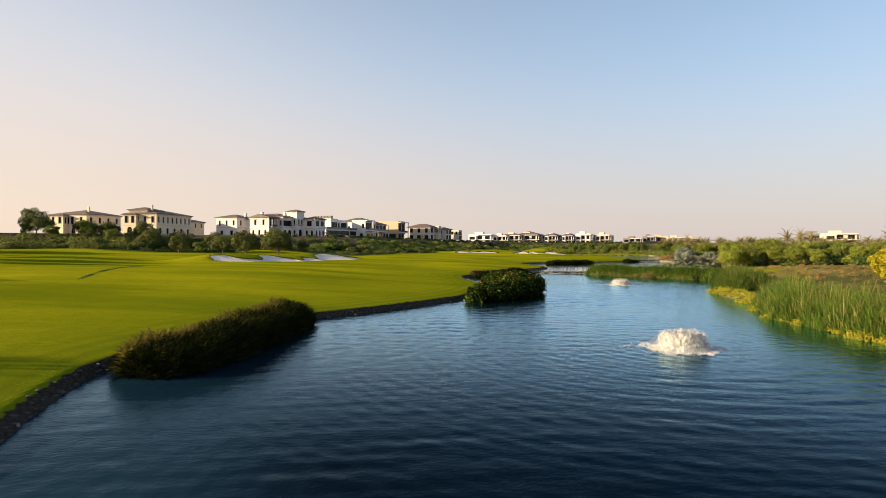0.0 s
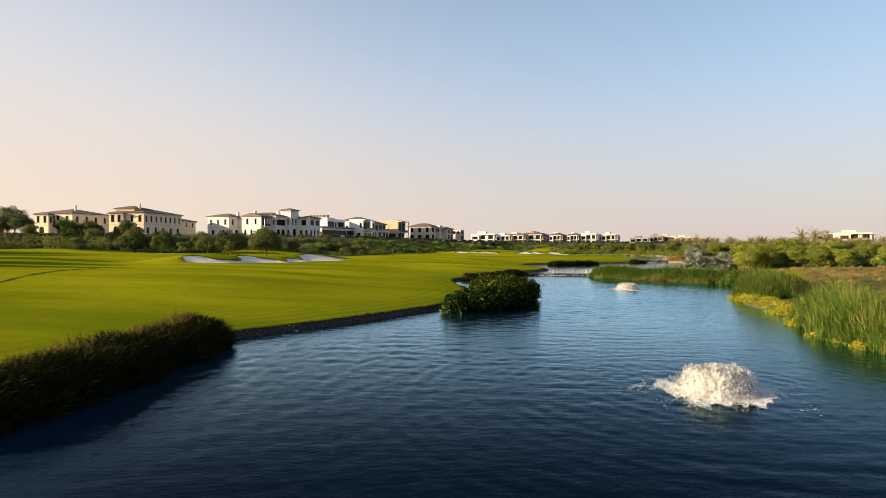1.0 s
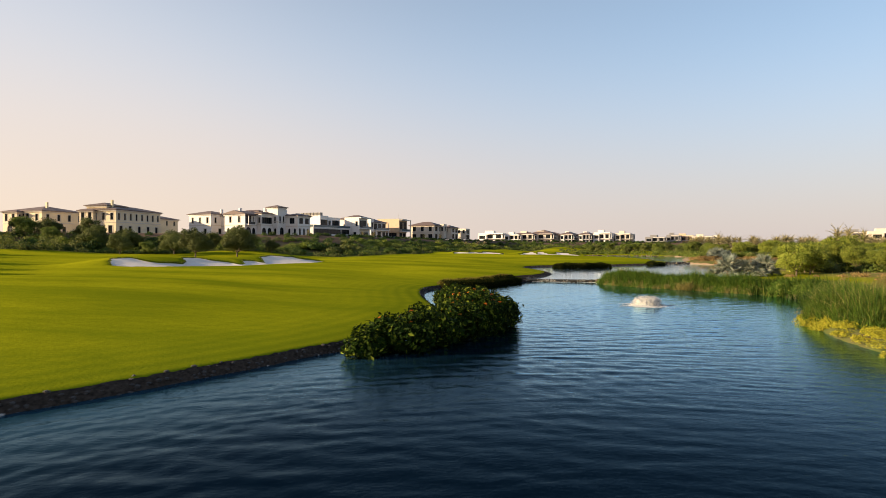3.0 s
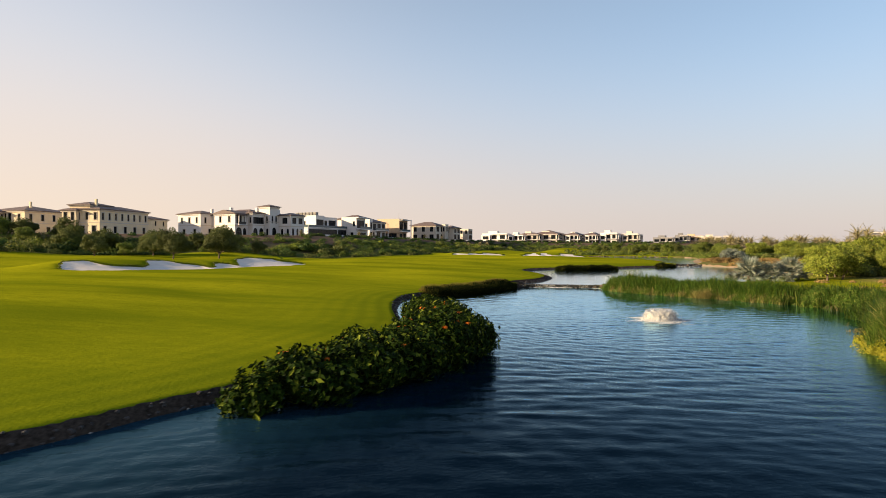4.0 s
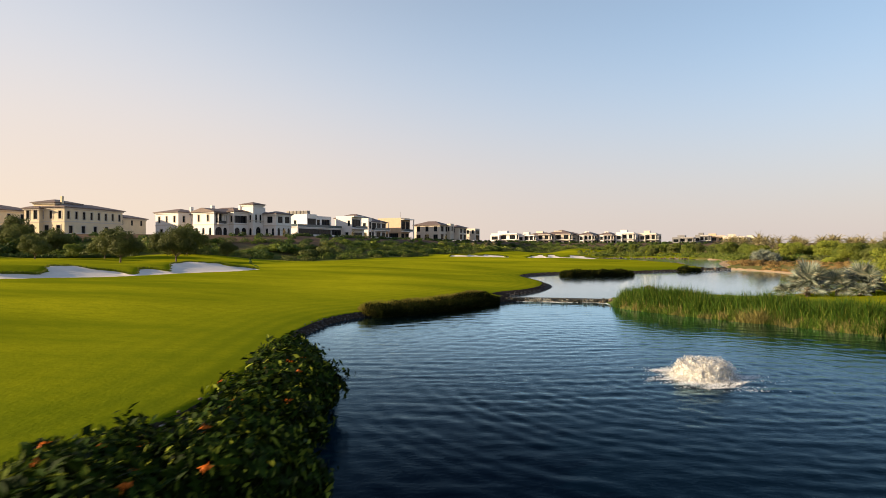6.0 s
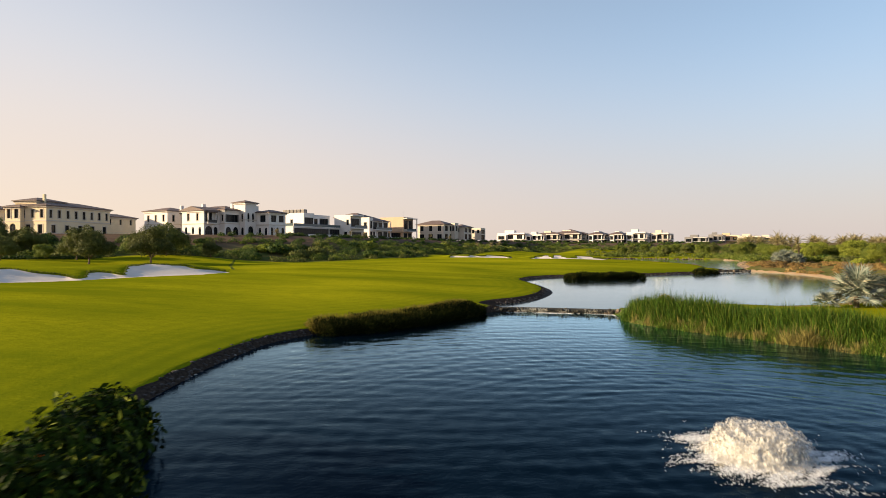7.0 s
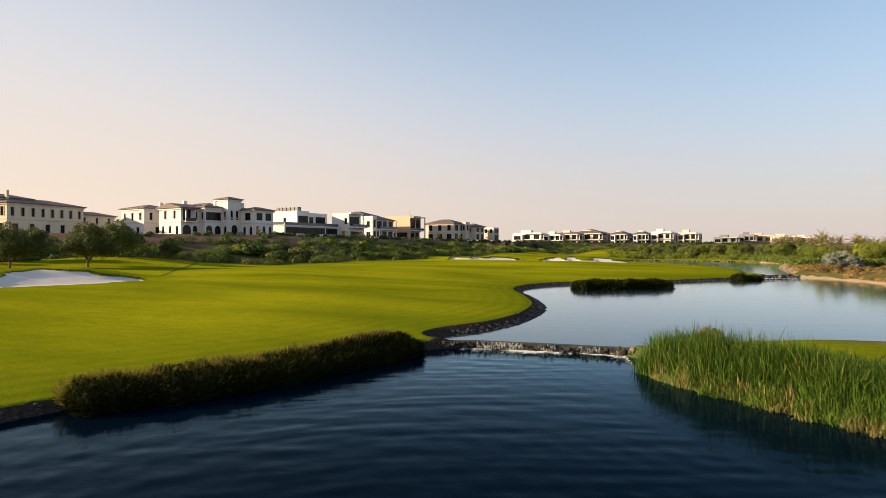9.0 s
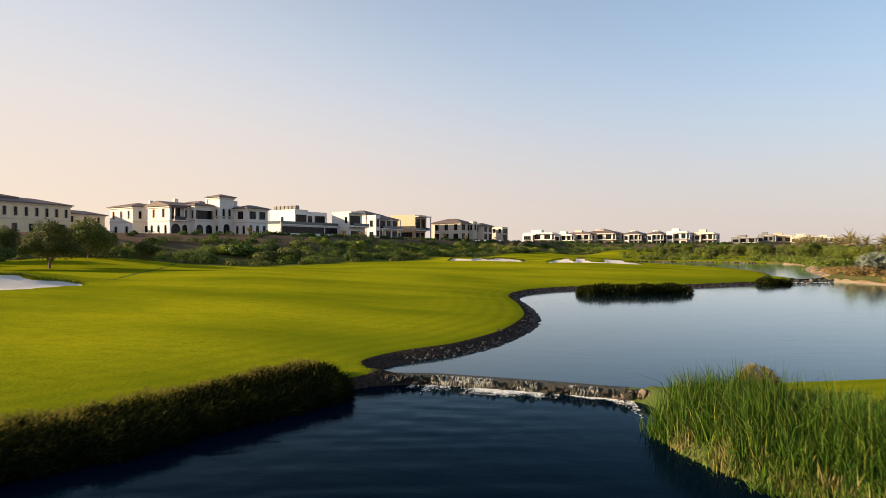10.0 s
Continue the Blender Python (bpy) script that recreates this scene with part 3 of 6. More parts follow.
def leaves(rs, at, normal, size, aspect=0.5, simple=False):
    """Pointed folded leaves at the given places, roughly facing their normals."""
    n = len(at)
    nrm = normal + rs.normal(0, 0.55, (n, 3))
    nrm /= np.linalg.norm(nrm, axis=1)[:, None] + 1e-9
    t = np.cross(nrm, rs.normal(0, 1, (n, 3)))
    t /= np.linalg.norm(t, axis=1)[:, None] + 1e-9
    s = np.cross(nrm, t)
    L, W = size[:, None], (size * aspect)[:, None]
    if simple:
        v = np.stack([at - t * L * 0.7 - s * W, at - t * L * 0.7 + s * W, at + t * L], 1).reshape(-1, 3)
        return v, (np.arange(n)[:, None] * 3 + [0, 1, 2]).tolist()
    mid = at + nrm * L * 0.12
    v = np.stack([at - t * L, mid - t * L * 0.1 - s * W, at + t * L, mid - t * L * 0.1 + s * W], 1).reshape(-1, 3)
    o = (np.arange(n) * 4)[:, None]
    return v, (o + [0, 1, 2, 3]).tolist()


def blob_points(rs, n, blobs):
    """Places and outward normals near the skins of several ellipsoids (x, y, z, rx, ry, rz)."""
    w = np.array([b[3] * b[4] + b[3] * b[5] for b in blobs])
    pick = rs.choice(len(blobs), n, p=w / w.sum())
    B = np.array(blobs)[pick]
    d = rs.normal(0, 1, (n, 3))
    d /= np.linalg.norm(d, axis=1)[:, None]
    lump = 1 + 0.16 * np.sin(d[:, 0] * 6 + pick) * np.cos(d[:, 1] * 7 + pick * 2) + 0.10 * np.sin(d[:, 2] * 13 + d[:, 0] * 11)
    r = (1 - np.abs(rs.normal(0, 0.16, n))) * lump + (rs.rand(n) < 0.04) * rs.uniform(0, 0.22, n)
    p = B[:, :3] + d * B[:, 3:] * r[:, None]
    return p, d


def limb(bm, a, b, ra, rb, sides=7, bow=0.0, rings=4):
    """A tapered, slightly bowed limb."""
    a, b = Vector(a), Vector(b)
    axis = (b - a).normalized()
    x = axis.orthogonal().normalized()
    y = axis.cross(x)
    last = None
    for k in range(rings + 1):
        s = k / rings
        c = a.lerp(b, s) + x * bow * math.sin(s * math.pi)
        r = ra + (rb - ra) * s
        ring = [bm.verts.new(c + (x * math.cos(q * 6.2832 / sides) + y * math.sin(q * 6.2832 / sides)) * r) for q in range(sides)]
        if last:
            for q in range(sides):
                bm.faces.new((last[q], last[(q + 1) % sides], ring[(q + 1) % sides], ring[q]))
        last = ring
    bm.faces.new(last)


# ------------------------------------------------------------------ trees, palms and shrubs
def crown_points(rs, n, centre, radii, lumps=0.22, gap=-0.75):
    """Places in the outer part of an uneven crown, with gaps between its clumps."""
    out, nrm = [], []
    f = rs.normal(0, 1, (9, 3)) * 4.2
    ph = rs.uniform(0, 6.28, 9)
    got = 0
    while got < n:
        d = rs.normal(0, 1, (n, 3))
        d /= np.linalg.norm(d, axis=1)[:, None]
        w = np.sin(d @ f.T + ph).sum(1) / 3
        r = (1 + lumps * w) * (1 - np.abs(rs.normal(0, 0.17, n)))
        ok = (w > gap) | (rs.rand(n) < 0.25)
        ok &= ~((d[:, 2] < -0.55) & (rs.rand(n) < 0.7))
        out.append((centre + d * r[:, None] * radii)[ok])
        nrm.append(d[ok])
        got += ok.sum()
    return np.concatenate(out)[:n], np.concatenate(nrm)[:n]


def tree(seed, height, radius, material, label, leaf=0.17, count=5200, trunk=0.35):
    """A round-crowned tree at the origin: trunk with limbs, and a crown of leaf clumps with gaps."""
    rs = np.random.RandomState(seed)
    root = thing("tree", (0, 0, 0), label, "tree")
    bm = bmesh.new()
    fork = height * trunk
    limb(bm, (0, 0, -0.3), (0.1, 0.05, fork), height * 0.03, height * 0.02, 8, 0.08)
    low = height * (trunk * 0.75)
    mid = np.array([0, 0, (height + low) / 2])
    for k in range(9):
        a = k * 2.4
        end = mid + np.array([math.cos(a) * radius * .6, math.sin(a) * radius * .6, (height - low) * rs.uniform(-0.15, 0.3)])
        limb(bm, (0.1, 0.05, fork * rs.uniform(0.75, 1)), end, height * 0.013, height * 0.004, 5, 0.15, 3)
    part("trunk", bm, M_BARK, root, "brown forked trunk")
    # a main mass and several lobes round it, so that the outline is uneven
    lobes = [(mid, np.array([radius * .68, radius * .68, (height - low) * .46]), 0.3)]
    for k in range(8):
        a, rr = k * 2.4 + rs.rand(), radius * rs.uniform(0.42, 0.72)
        size = radius * rs.uniform(0.30, 0.5)
        lobes.append((mid + np.array([math.cos(a) * rr, math.sin(a) * rr, (height - low) * rs.uniform(-0.34, 0.30)]), np.array([size, size, size * rs.uniform(.65, .95)]), 0.0875))
    got = [crown_points(rs, int(count * share), c, r, 0.2, -0.6) for c, r, share in lobes]
    p, d = np.concatenate([g[0] for g in got]), np.concatenate([g[1] for g in got])
    count = len(p)
    v, f = leaves(rs, p, d, rs.uniform(0.6, 1.3, count) * leaf * 1.4, 0.7, True)
    part("crown", data_of("crown", v, f, material), None, root)
    return root


def shrub(seed, material, label, leaf=0.12, count=950, flat=0.75, name="shrub"):
    """A low rounded bush of a metre's radius: stems and a crown of leaves."""
    rs = np.random.RandomState(seed)
    root = thing(name, (0, 0, 0), label, "bush")
    bm = bmesh.new()
    for k in range(7):
        a, rr = k * 2.4, 0.62 * math.sqrt(k / 7)
        limb(bm, (0, 0, -0.15), (math.cos(a) * rr, math.sin(a) * rr, flat * 0.9), 0.03, 0.012, 4, 0.05, 2)
    part("stem", bm, M_BARK, root)
    p, d = crown_points(rs, count, np.array([0, 0, flat * 0.5]), np.array([1, 1, flat * 0.62]), 0.2)
    p[:, 2] = np.maximum(p[:, 2], 0.02)
    v, f = leaves(rs, p, d, rs.uniform(0.6, 1.3, count) * leaf, 0.65, True)
    part("crown", data_of("crown", v, f, material), None, root)
    return root


def fan_palm(seed, label, fronds=26, height=0.95, reach=1.45):
    """A silver fan palm: short trunk and stiff pleated round fans on stalks."""
    rs = np.random.RandomState(seed)
    root = thing("fan_palm", (0, 0, 0), label, "palm", "silver fan palms")
    bm = bmesh.new()
    limb(bm, (0, 0, -0.4), (0, 0, height), 0.26, 0.20, 9, 0.0, 5)
    part("trunk", bm, M_BARK, root, "stubby brown trunk")
    # one fan: pleated at the heart, split into stiff pointed blades, on a stalk along +x
    verts, faces = [], []
    n = 22
    hub = (reach, 0, 0)
    for k in range(n):
        mid, w = (k + 0.5 - n / 2) * (4.3 / n), 2.15 / n
        o = len(verts)
        r1, r2, lift = 0.62, 1.5 + 0.16 * math.sin(k * 2.3), 0.05 * math.sin(k * 1.9)
        verts += [hub, (reach + r1 * math.cos(mid - w), r1 * math.sin(mid - w), -0.03), (reach + r1 * math.cos(mid), r1 * math.sin(mid), 0.05),
                  (reach + r1 * math.cos(mid + w), r1 * math.sin(mid + w), -0.03)]
        for q, sgn in ((1.08, -1), (1.08, 1)):
            verts.append((reach + q * math.cos(mid + sgn * w * 0.34), q * math.sin(mid + sgn * w * 0.34), lift))
        verts.append((reach + r2 * math.cos(mid), r2 * math.sin(mid), lift - 0.14))
        faces += [[o, o + 1, o + 2], [o, o + 2, o + 3], [o + 1, o + 4, o + 2], [o + 2, o + 4, o + 5], [o + 2, o + 5, o + 3], [o + 4, o + 6, o + 5]]
    o = len(verts)
    verts += [(0, -0.03, 0), (0, 0.03, 0), (0, 0, 0.04), (reach, -0.02, 0), (reach, 0.02, 0), (reach, 0, 0.03)]
    faces += [[o, o + 1, o + 4, o + 3], [o + 1, o + 2, o + 5, o + 4], [o + 2, o, o + 3, o + 5]]
    cs, sn = math.cos(radians(10)), math.sin(radians(10))
    verts = [((x, y, z) if abs(x) < 1e-6 or math.hypot(x - reach, y) < 0.05 else (reach + (x - reach) * cs + z * sn, y, z * cs - (x - reach) * sn)) for x, y, z in verts]
    fan = data_of("frond", verts, faces, M_SILVER)
    for k in range(fronds):
        ring = k / fronds
        ob = part("frond", fan, None, root)
        tilt = 86 - 104 * ring ** 1.2 + rs.uniform(-7, 7)
        size = rs.uniform(0.8, 1.08)
        ob.matrix_basis = pose(0, 0, height, 0, 0, k * 137.5 + rs.uniform(-10, 10)) @ pose(0, 0, 0, rs.uniform(-45, 45), -tilt, 0) @ Matrix.Diagonal((size, size, size, 1))
    return root


def feather_palm(seed, label, height=3.8, fronds=24, material=None):
    """A date palm: ringed trunk and arching feather fronds."""
    rs = np.random.RandomState(seed)
    root = thing("date_palm", (0, 0, 0), label, "palm", "date palms")
    bm = bmesh.new()
    limb(bm, (0, 0, -0.4), (0.15, 0, height), 0.28, 0.22, 8, 0.1, 8)
    part("trunk", bm, M_BARK, root, "rough brown palm trunk")
    verts, faces = [], []
    L, n = 2.8, 22
    for k in range(n + 1):
        s = k / n
        x, z = L * s, 0.55 * math.sin(s * 2.0) - 0.9 * s * s
        w = 0.55 * math.sin(min(1, s * 1.1 + 0.12) * math.pi) + 0.05
        for sgn in (-1, 1):
            o = len(verts)
            verts += [(x, 0, z), (x + 0.12, 0, z), (x + 0.34, sgn * w, z - 0.10 - 0.12 * (k % 2))]
            faces += [[o, o + 1, o + 2]]
    o = len(verts)
    for k in range(6):
        s = k / 5
        x, z = L * s, 0.55 * math.sin(s * 2.0) - 0.9 * s * s
        verts += [(x, -0.035 * (1 - 0.8 * s), z), (x, 0.035 * (1 - 0.8 * s), z)]
        if k:
            faces += [[o + 2 * k - 2, o + 2 * k - 1, o + 2 * k + 1, o + 2 * k]]
    fr = data_of("frond", verts, faces, material or M_DATE)
    for k in range(fronds):
        ob = part("frond", fr, None, root)
        size = rs.uniform(0.8, 1.1)
        ob.matrix_basis = pose(0.15, 0, height, 0, 0, k * 137.5) @ pose(0, 0, 0, rs.uniform(-20, 20), -(72 - 100 * k / fronds + rs.uniform(-6, 6)), 0) @ Matrix.Diagonal((size, size, size, 1))
    return root


def plant(kind, spots):
    """Sets copies of a prototype: (x, y, size, turn[, height factor])."""
    for k, (x, y, s, turn, *rest) in enumerate(spots):
        h = rest[0] if rest else 1.0
        z = ground_z(x, y) - 0.05
        m = pose(x, y, z, 0, 0, turn)
        ob = copy_thing(kind, m)
        ob.scale = (s, s, s * h)


def discard(root):
    for o in (*root.children_recursive, root):
        bpy.data.objects.remove(o)


def inside_strip(rs, n, line, half):
    """n places scattered along a polyline, with the given half width."""
    seg = [math.dist(a, b) for a, b in zip(line, line[1:])]
    pick = rs.choice(len(seg), n, p=np.array(seg) / sum(seg))
    a, b = np.array(line)[pick], np.array(line)[pick + 1]
    s = rs.rand(n)[:, None]
    p = a + (b - a) * s
    t = (b - a) / np.linalg.norm(b - a, axis=1)[:, None]
    off = rs.uniform(-1, 1, n) * half
    return p + np.stack([-t[:, 1], t[:, 0]], 1) * off[:, None]


def reed_bed(name, label, seed, line, half, count, height, material, width=0.02, lean=0.55, group="", floor=None, mound=0.45, ends=2.0, tufts=36):
    """A dense bed of strap leaves along a line, lower and narrower towards its ends and edges."""
    rs = np.random.RandomState(seed)
    seg = np.array([math.dist(a, b) for a, b in zip(line, line[1:])])
    total = seg.sum()
    s = rs.rand(count) * total
    i = np.minimum(np.searchsorted(np.cumsum(seg), s), len(seg) - 1)
    before = np.concatenate([[0], np.cumsum(seg)])[i]
    P = np.array(line, float)
    t = (P[i + 1] - P[i]) / seg[i][:, None]
    c = P[i] + t * (s - before)[:, None]
    tip = np.minimum(s, total - s)
    taper = np.sqrt(np.clip(1 - (1 - np.minimum(tip / ends, 1)) ** 2, 0.02, 1))
    off = np.clip(rs.normal(0, 0.55, count), -1, 1)
    # blades stand in tufts, each of its own height
    tuft = rs.randint(0, max(1, count // tufts), count)
    s, i, c, t, tip, taper, off = s[tuft], i[tuft], c[tuft], t[tuft], tip[tuft], taper[tuft], off[tuft]
    tall = rs.uniform(0.60, 1.16, count)[tuft]
    edge = 1 + 0.25 * wob(s, s * 0, 1.4, seed + 1)
    p = c + np.stack([-t[:, 1], t[:, 0]], 1) * (off * half * taper * edge)[:, None]
    p += rs.normal(0, 0.13, p.shape)
    z = land(p[:, 0], p[:, 1])[0]
    if floor is not None:
        z = np.maximum(z, floor - 0.1)
    h = tall * height * rs.uniform(0.45, 1.08, count) * (1 - mound * off ** 2) * (0.45 + 0.55 * taper) * (1 + 0.14 * wob(p[:, 0], p[:, 1], 0.9, seed) + 0.16 * wob(p[:, 0], p[:, 1], 3.1, seed + 5))
    h *= np.where(rs.rand(count) < 0.02, 1.2, 1.0)
    base = np.stack([p[:, 0], p[:, 1], z - 0.05], 1)
    v, f = blades(rs, base, h, width * rs.uniform(0.6, 1.3, count), np.abs(rs.normal(0, lean, count)))
    me = data_of(name, v, f, material)
    return tagged(new(name, me), label, "reeds", group, "stuff")


def rush_mound(name, label, seed, line, half, count, height, material, width=0.016, blade=0.75, floor=0.0, ends=2.0):
    """A rounded, overhanging mass of fine leaves: blades grow outwards from a long mound."""
    rs = np.random.RandomState(seed)
    seg = np.array([math.dist(a, b) for a, b in zip(line, line[1:])])
    total = seg.sum()
    s = rs.rand(count) * total
    i = np.minimum(np.searchsorted(np.cumsum(seg), s), len(seg) - 1)
    before = np.concatenate([[0], np.cumsum(seg)])[i]
    P = np.array(line, float)
    t = (P[i + 1] - P[i]) / seg[i][:, None]
    c = P[i] + t * (s - before)[:, None]
    side = np.stack([-t[:, 1], t[:, 0]], 1)
    tip = np.minimum(s, total - s)
    taper = np.sqrt(np.clip(1 - (1 - np.minimum(tip / ends, 1)) ** 2, 0.05, 1))
    th = math.pi * rs.beta(0.55, 0.55, count)
    lump = 1 + 0.14 * wob(s, th * 2, 1.3, seed) + 0.12 * wob(s * 3, th * 3, 1.5, seed + 2)
    depth = 1 - 0.45 * rs.rand(count) ** 2
    off, up = np.cos(th) * half * taper * lump * depth, np.sin(th) ** 0.7 * (height - blade * 0.45) * (0.4 + 0.6 * taper) * lump * depth
    p = c + side * off[:, None]
    base = np.stack([p[:, 0], p[:, 1], np.maximum(land(p[:, 0], p[:, 1])[0], floor - 0.05) * 0.6 + floor * 0.4 + up], 1)
    outward = side * np.cos(th)[:, None] + t * ((tip < ends) * np.where(s < total / 2, -1, 1) * (1 - taper))[:, None] + rs.normal(0, 0.6, (count, 2))
    L = blade * rs.uniform(0.5, 1.15, count)
    d3 = np.column_stack([outward * 0.75, 0.55 + 0.6 * np.sin(th)])
    d3 /= np.linalg.norm(d3, axis=1)[:, None]
    droop = np.column_stack([outward * 0.5, -0.35 * np.ones(count)])
    w = np.cross(d3, rs.normal(0, 1, (count, 3)))
    w *= (width * rs.uniform(0.6, 1.3, count) / (np.linalg.norm(w, axis=1) + 1e-9))[:, None]
    p1 = base + d3 * (L * 0.55)[:, None]
    p2 = p1 + (d3 * 0.5 + droop * 0.5) * (L * 0.5)[:, None]
    v = np.stack([base - w, base + w, p1 - w, p1 + w, p2], 1).reshape(-1, 3)
    o = (np.arange(count) * 5)[:, None]
    me = data_of(name, v, (o + [0, 1, 3, 2]).tolist() + (o + [2, 3, 4]).tolist(), material)
    return tagged(new(name, me), label, "reeds", "", "stuff")


def shrub_belt(name, label, seed, spots, per, leaf, material, flat=0.8, aspect=0.65, floor=None):
    """A belt of many low bushes grown together. spots: n x 3 (x, y, radius)."""
    rs = np.random.RandomState(seed)
    z = land(spots[:, 0], spots[:, 1])[0]
    if floor is not None:
        z = np.maximum(z, floor)
    k = np.repeat(np.arange(len(spots)), per)
    d = rs.normal(0, 1, (len(k), 3))
    d[:, 2] = np.abs(d[:, 2])
    d /= np.linalg.norm(d, axis=1)[:, None]
    lump = 1 + 0.28 * np.sin(d[:, 0] * 7 + k) * np.cos(d[:, 1] * 6 + 2 * k)
    r = spots[k, 2] * (1 - np.abs(rs.normal(0, 0.13, len(k)))) * lump
    p = np.stack([spots[k, 0], spots[k, 1], z[k]], 1) + d * r[:, None] * [1, 1, flat]
    v, f = leaves(rs, p, d, rs.uniform(0.6, 1.4, len(k)) * leaf, aspect, True)
    return tagged(new(name, data_of(name, v, f, material)), label, "bushes", kind="stuff")


def leafy_bank(name, label, seed, blobs, count, leaf, material, category="bush", aspect=0.5, kind=""):
    """A broad bush made of several rounded masses of leaves, with stems inside."""
    rs = np.random.RandomState(seed)
    root = thing(name, (blobs[0][0], blobs[0][1], 0), label, category, kind=kind)
    inv = np.array([blobs[0][0], blobs[0][1], 0])
    bm = bmesh.new()
    for a, b in zip(blobs, blobs[1:]):
        limb(bm, (a[0] - inv[0], a[1] - inv[1], 0.05), (b[0] - inv[0], b[1] - inv[1], 0.05), 0.05, 0.05, 5, 0.1, 2)
    for k, b in enumerate(blobs):
        for q in range(5):
            a = q * 1.3 + k
            limb(bm, (b[0] - inv[0], b[1] - inv[1], -0.2),
                 (b[0] - inv[0] + math.cos(a) * b[3] * .7, b[1] - inv[1] + math.sin(a) * b[4] * .7, b[2] + b[5] * 0.4), 0.035, 0.012, 4, 0.1, 2)
    part("stem", bm, M_BARK, root)
    p, d = blob_points(rs, count, blobs)
    swell = np.sin(p @ rs.normal(0, 2.6, (3, 5)) + rs.uniform(0, 6.28, 5)).sum(1) / 2.2 + np.sin(p @ rs.normal(0, 6.0, (3, 4)) + rs.uniform(0, 6.28, 4)).sum(1) / 4
    p = p + d * (0.17 * swell)[:, None]
    ok = p[:, 2] > 0.03
    p, d = p[ok] - inv, d[ok]
    v, f = leaves(rs, p, d, rs.uniform(0.6, 1.35, len(p)) * leaf, aspect)
    part("crown", data_of("crown", v, f, material), None, root)
    return root, p + inv, d


# beds of rushes and reeds along the water
# rushes in a shade-dark tone; towards the lawn a fringe coloured as if sunlit
for seed, label, line, half, count, high, width, blade, floor, ends in (
        (11, "dark green rushes standing in water at the lawn bank", [(-12.6, 25.0), (-11.7, 28.4), (-11.1, 32.8), (-10.8, 38), (-10.7, 44.1)], 1.65, 38000, 1.62, 0.014, 0.75, 0.0, 2.2),
        (12, "clipped dark rushes along the bank near the weir", [(5.8, 110.0), (8.8, 112.9), (12.1, 117.2), (14.6, 121.6), (16.0, 124.6)], 1.45, 36000, 1.0, 0.012, 0.45, 0.0, 0.8),
        (13, "dark rush hedge in the upper pond", [(30.2, 176.5), (36, 178), (44.2, 181)], 1.5, 12000, 1.4, 0.03, 0.6, 0.25, 1.0),
        (14, "small dark rush hedge beside the cascade", [(59.3, 200.4), (64.4, 201.9)], 1.0, 3500, 1.05, 0.03, 0.5, 0.3, 0.8)):
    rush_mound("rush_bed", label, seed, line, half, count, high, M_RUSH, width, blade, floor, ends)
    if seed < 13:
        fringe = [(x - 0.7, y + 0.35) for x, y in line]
        rush_mound("rush_fringe", "rush fringe beside the lawn, painted yellow green as if sunlit", seed + 80, fringe, half * 0.6, count // 3, high * 1.0, M_RUSH_LIT, width, blade * 0.8, floor + 0.1, ends)
reed_bed("reed_bed", "tall green reeds on the spit below the weir", 15, [(29.6, 121.2), (31.0, 117.6), (34.8, 113.0), (39.0, 108.4), (43.6, 102.4)], 1.5, 52000, 1.85, M_REED, 0.013, 0.6, floor=0.0, mound=0.3, tufts=30, ends=1.2)
reed_bed("reed_bed", "low bright grass behind the reeds of the spit", 25, [(31.4, 121.8), (35.6, 116.9), (40.2, 111.9), (44.6, 105.9)], 2.2, 20000, 0.85, M_REED_LIME, 0.018, 0.8, floor=0.3, mound=0.2)
reed_bed("reed_bed", "pale low reeds bending over the water edge", 26, [(28.9, 119.8), (30.4, 116.0), (33.9, 111.4), (38.1, 106.6), (42.6, 100.6)], 0.6, 9000, 0.8, M_REED_LIME, 0.014, 1.0, floor=0.0)
rush_mound("dry_grass", "domed heap of pale straw on the tip of the spit", 36, [(31.5, 121.9), (33.0, 121.8)], 0.7, 4600, 1.25, M_REED_DRY, 0.011, 0.3, 0.35, 0.8)
reed_bed("reed_bed", "tall reeds in the corner of the lower pond", 16, [(43.4, 103.4), (45.2, 98), (44.8, 91), (41.4, 84), (38.5, 80)], 2.4, 20000, 1.9, M_REED, 0.02, 0.6, floor=0.0, mound=0.3)
rs = np.random.RandomState(27)
q = inside_strip(rs, 16, [(43.6, 99.4), (45.0, 95), (44.6, 90)], 0.9)
shrub_belt("tamarisk", "soft feathery bright green bush in the pond corner", 27, np.column_stack([q, rs.uniform(0.9, 1.6, 16)]), 1500, 0.12, M_REED_LIME, 1.0, 0.16, 0.0)
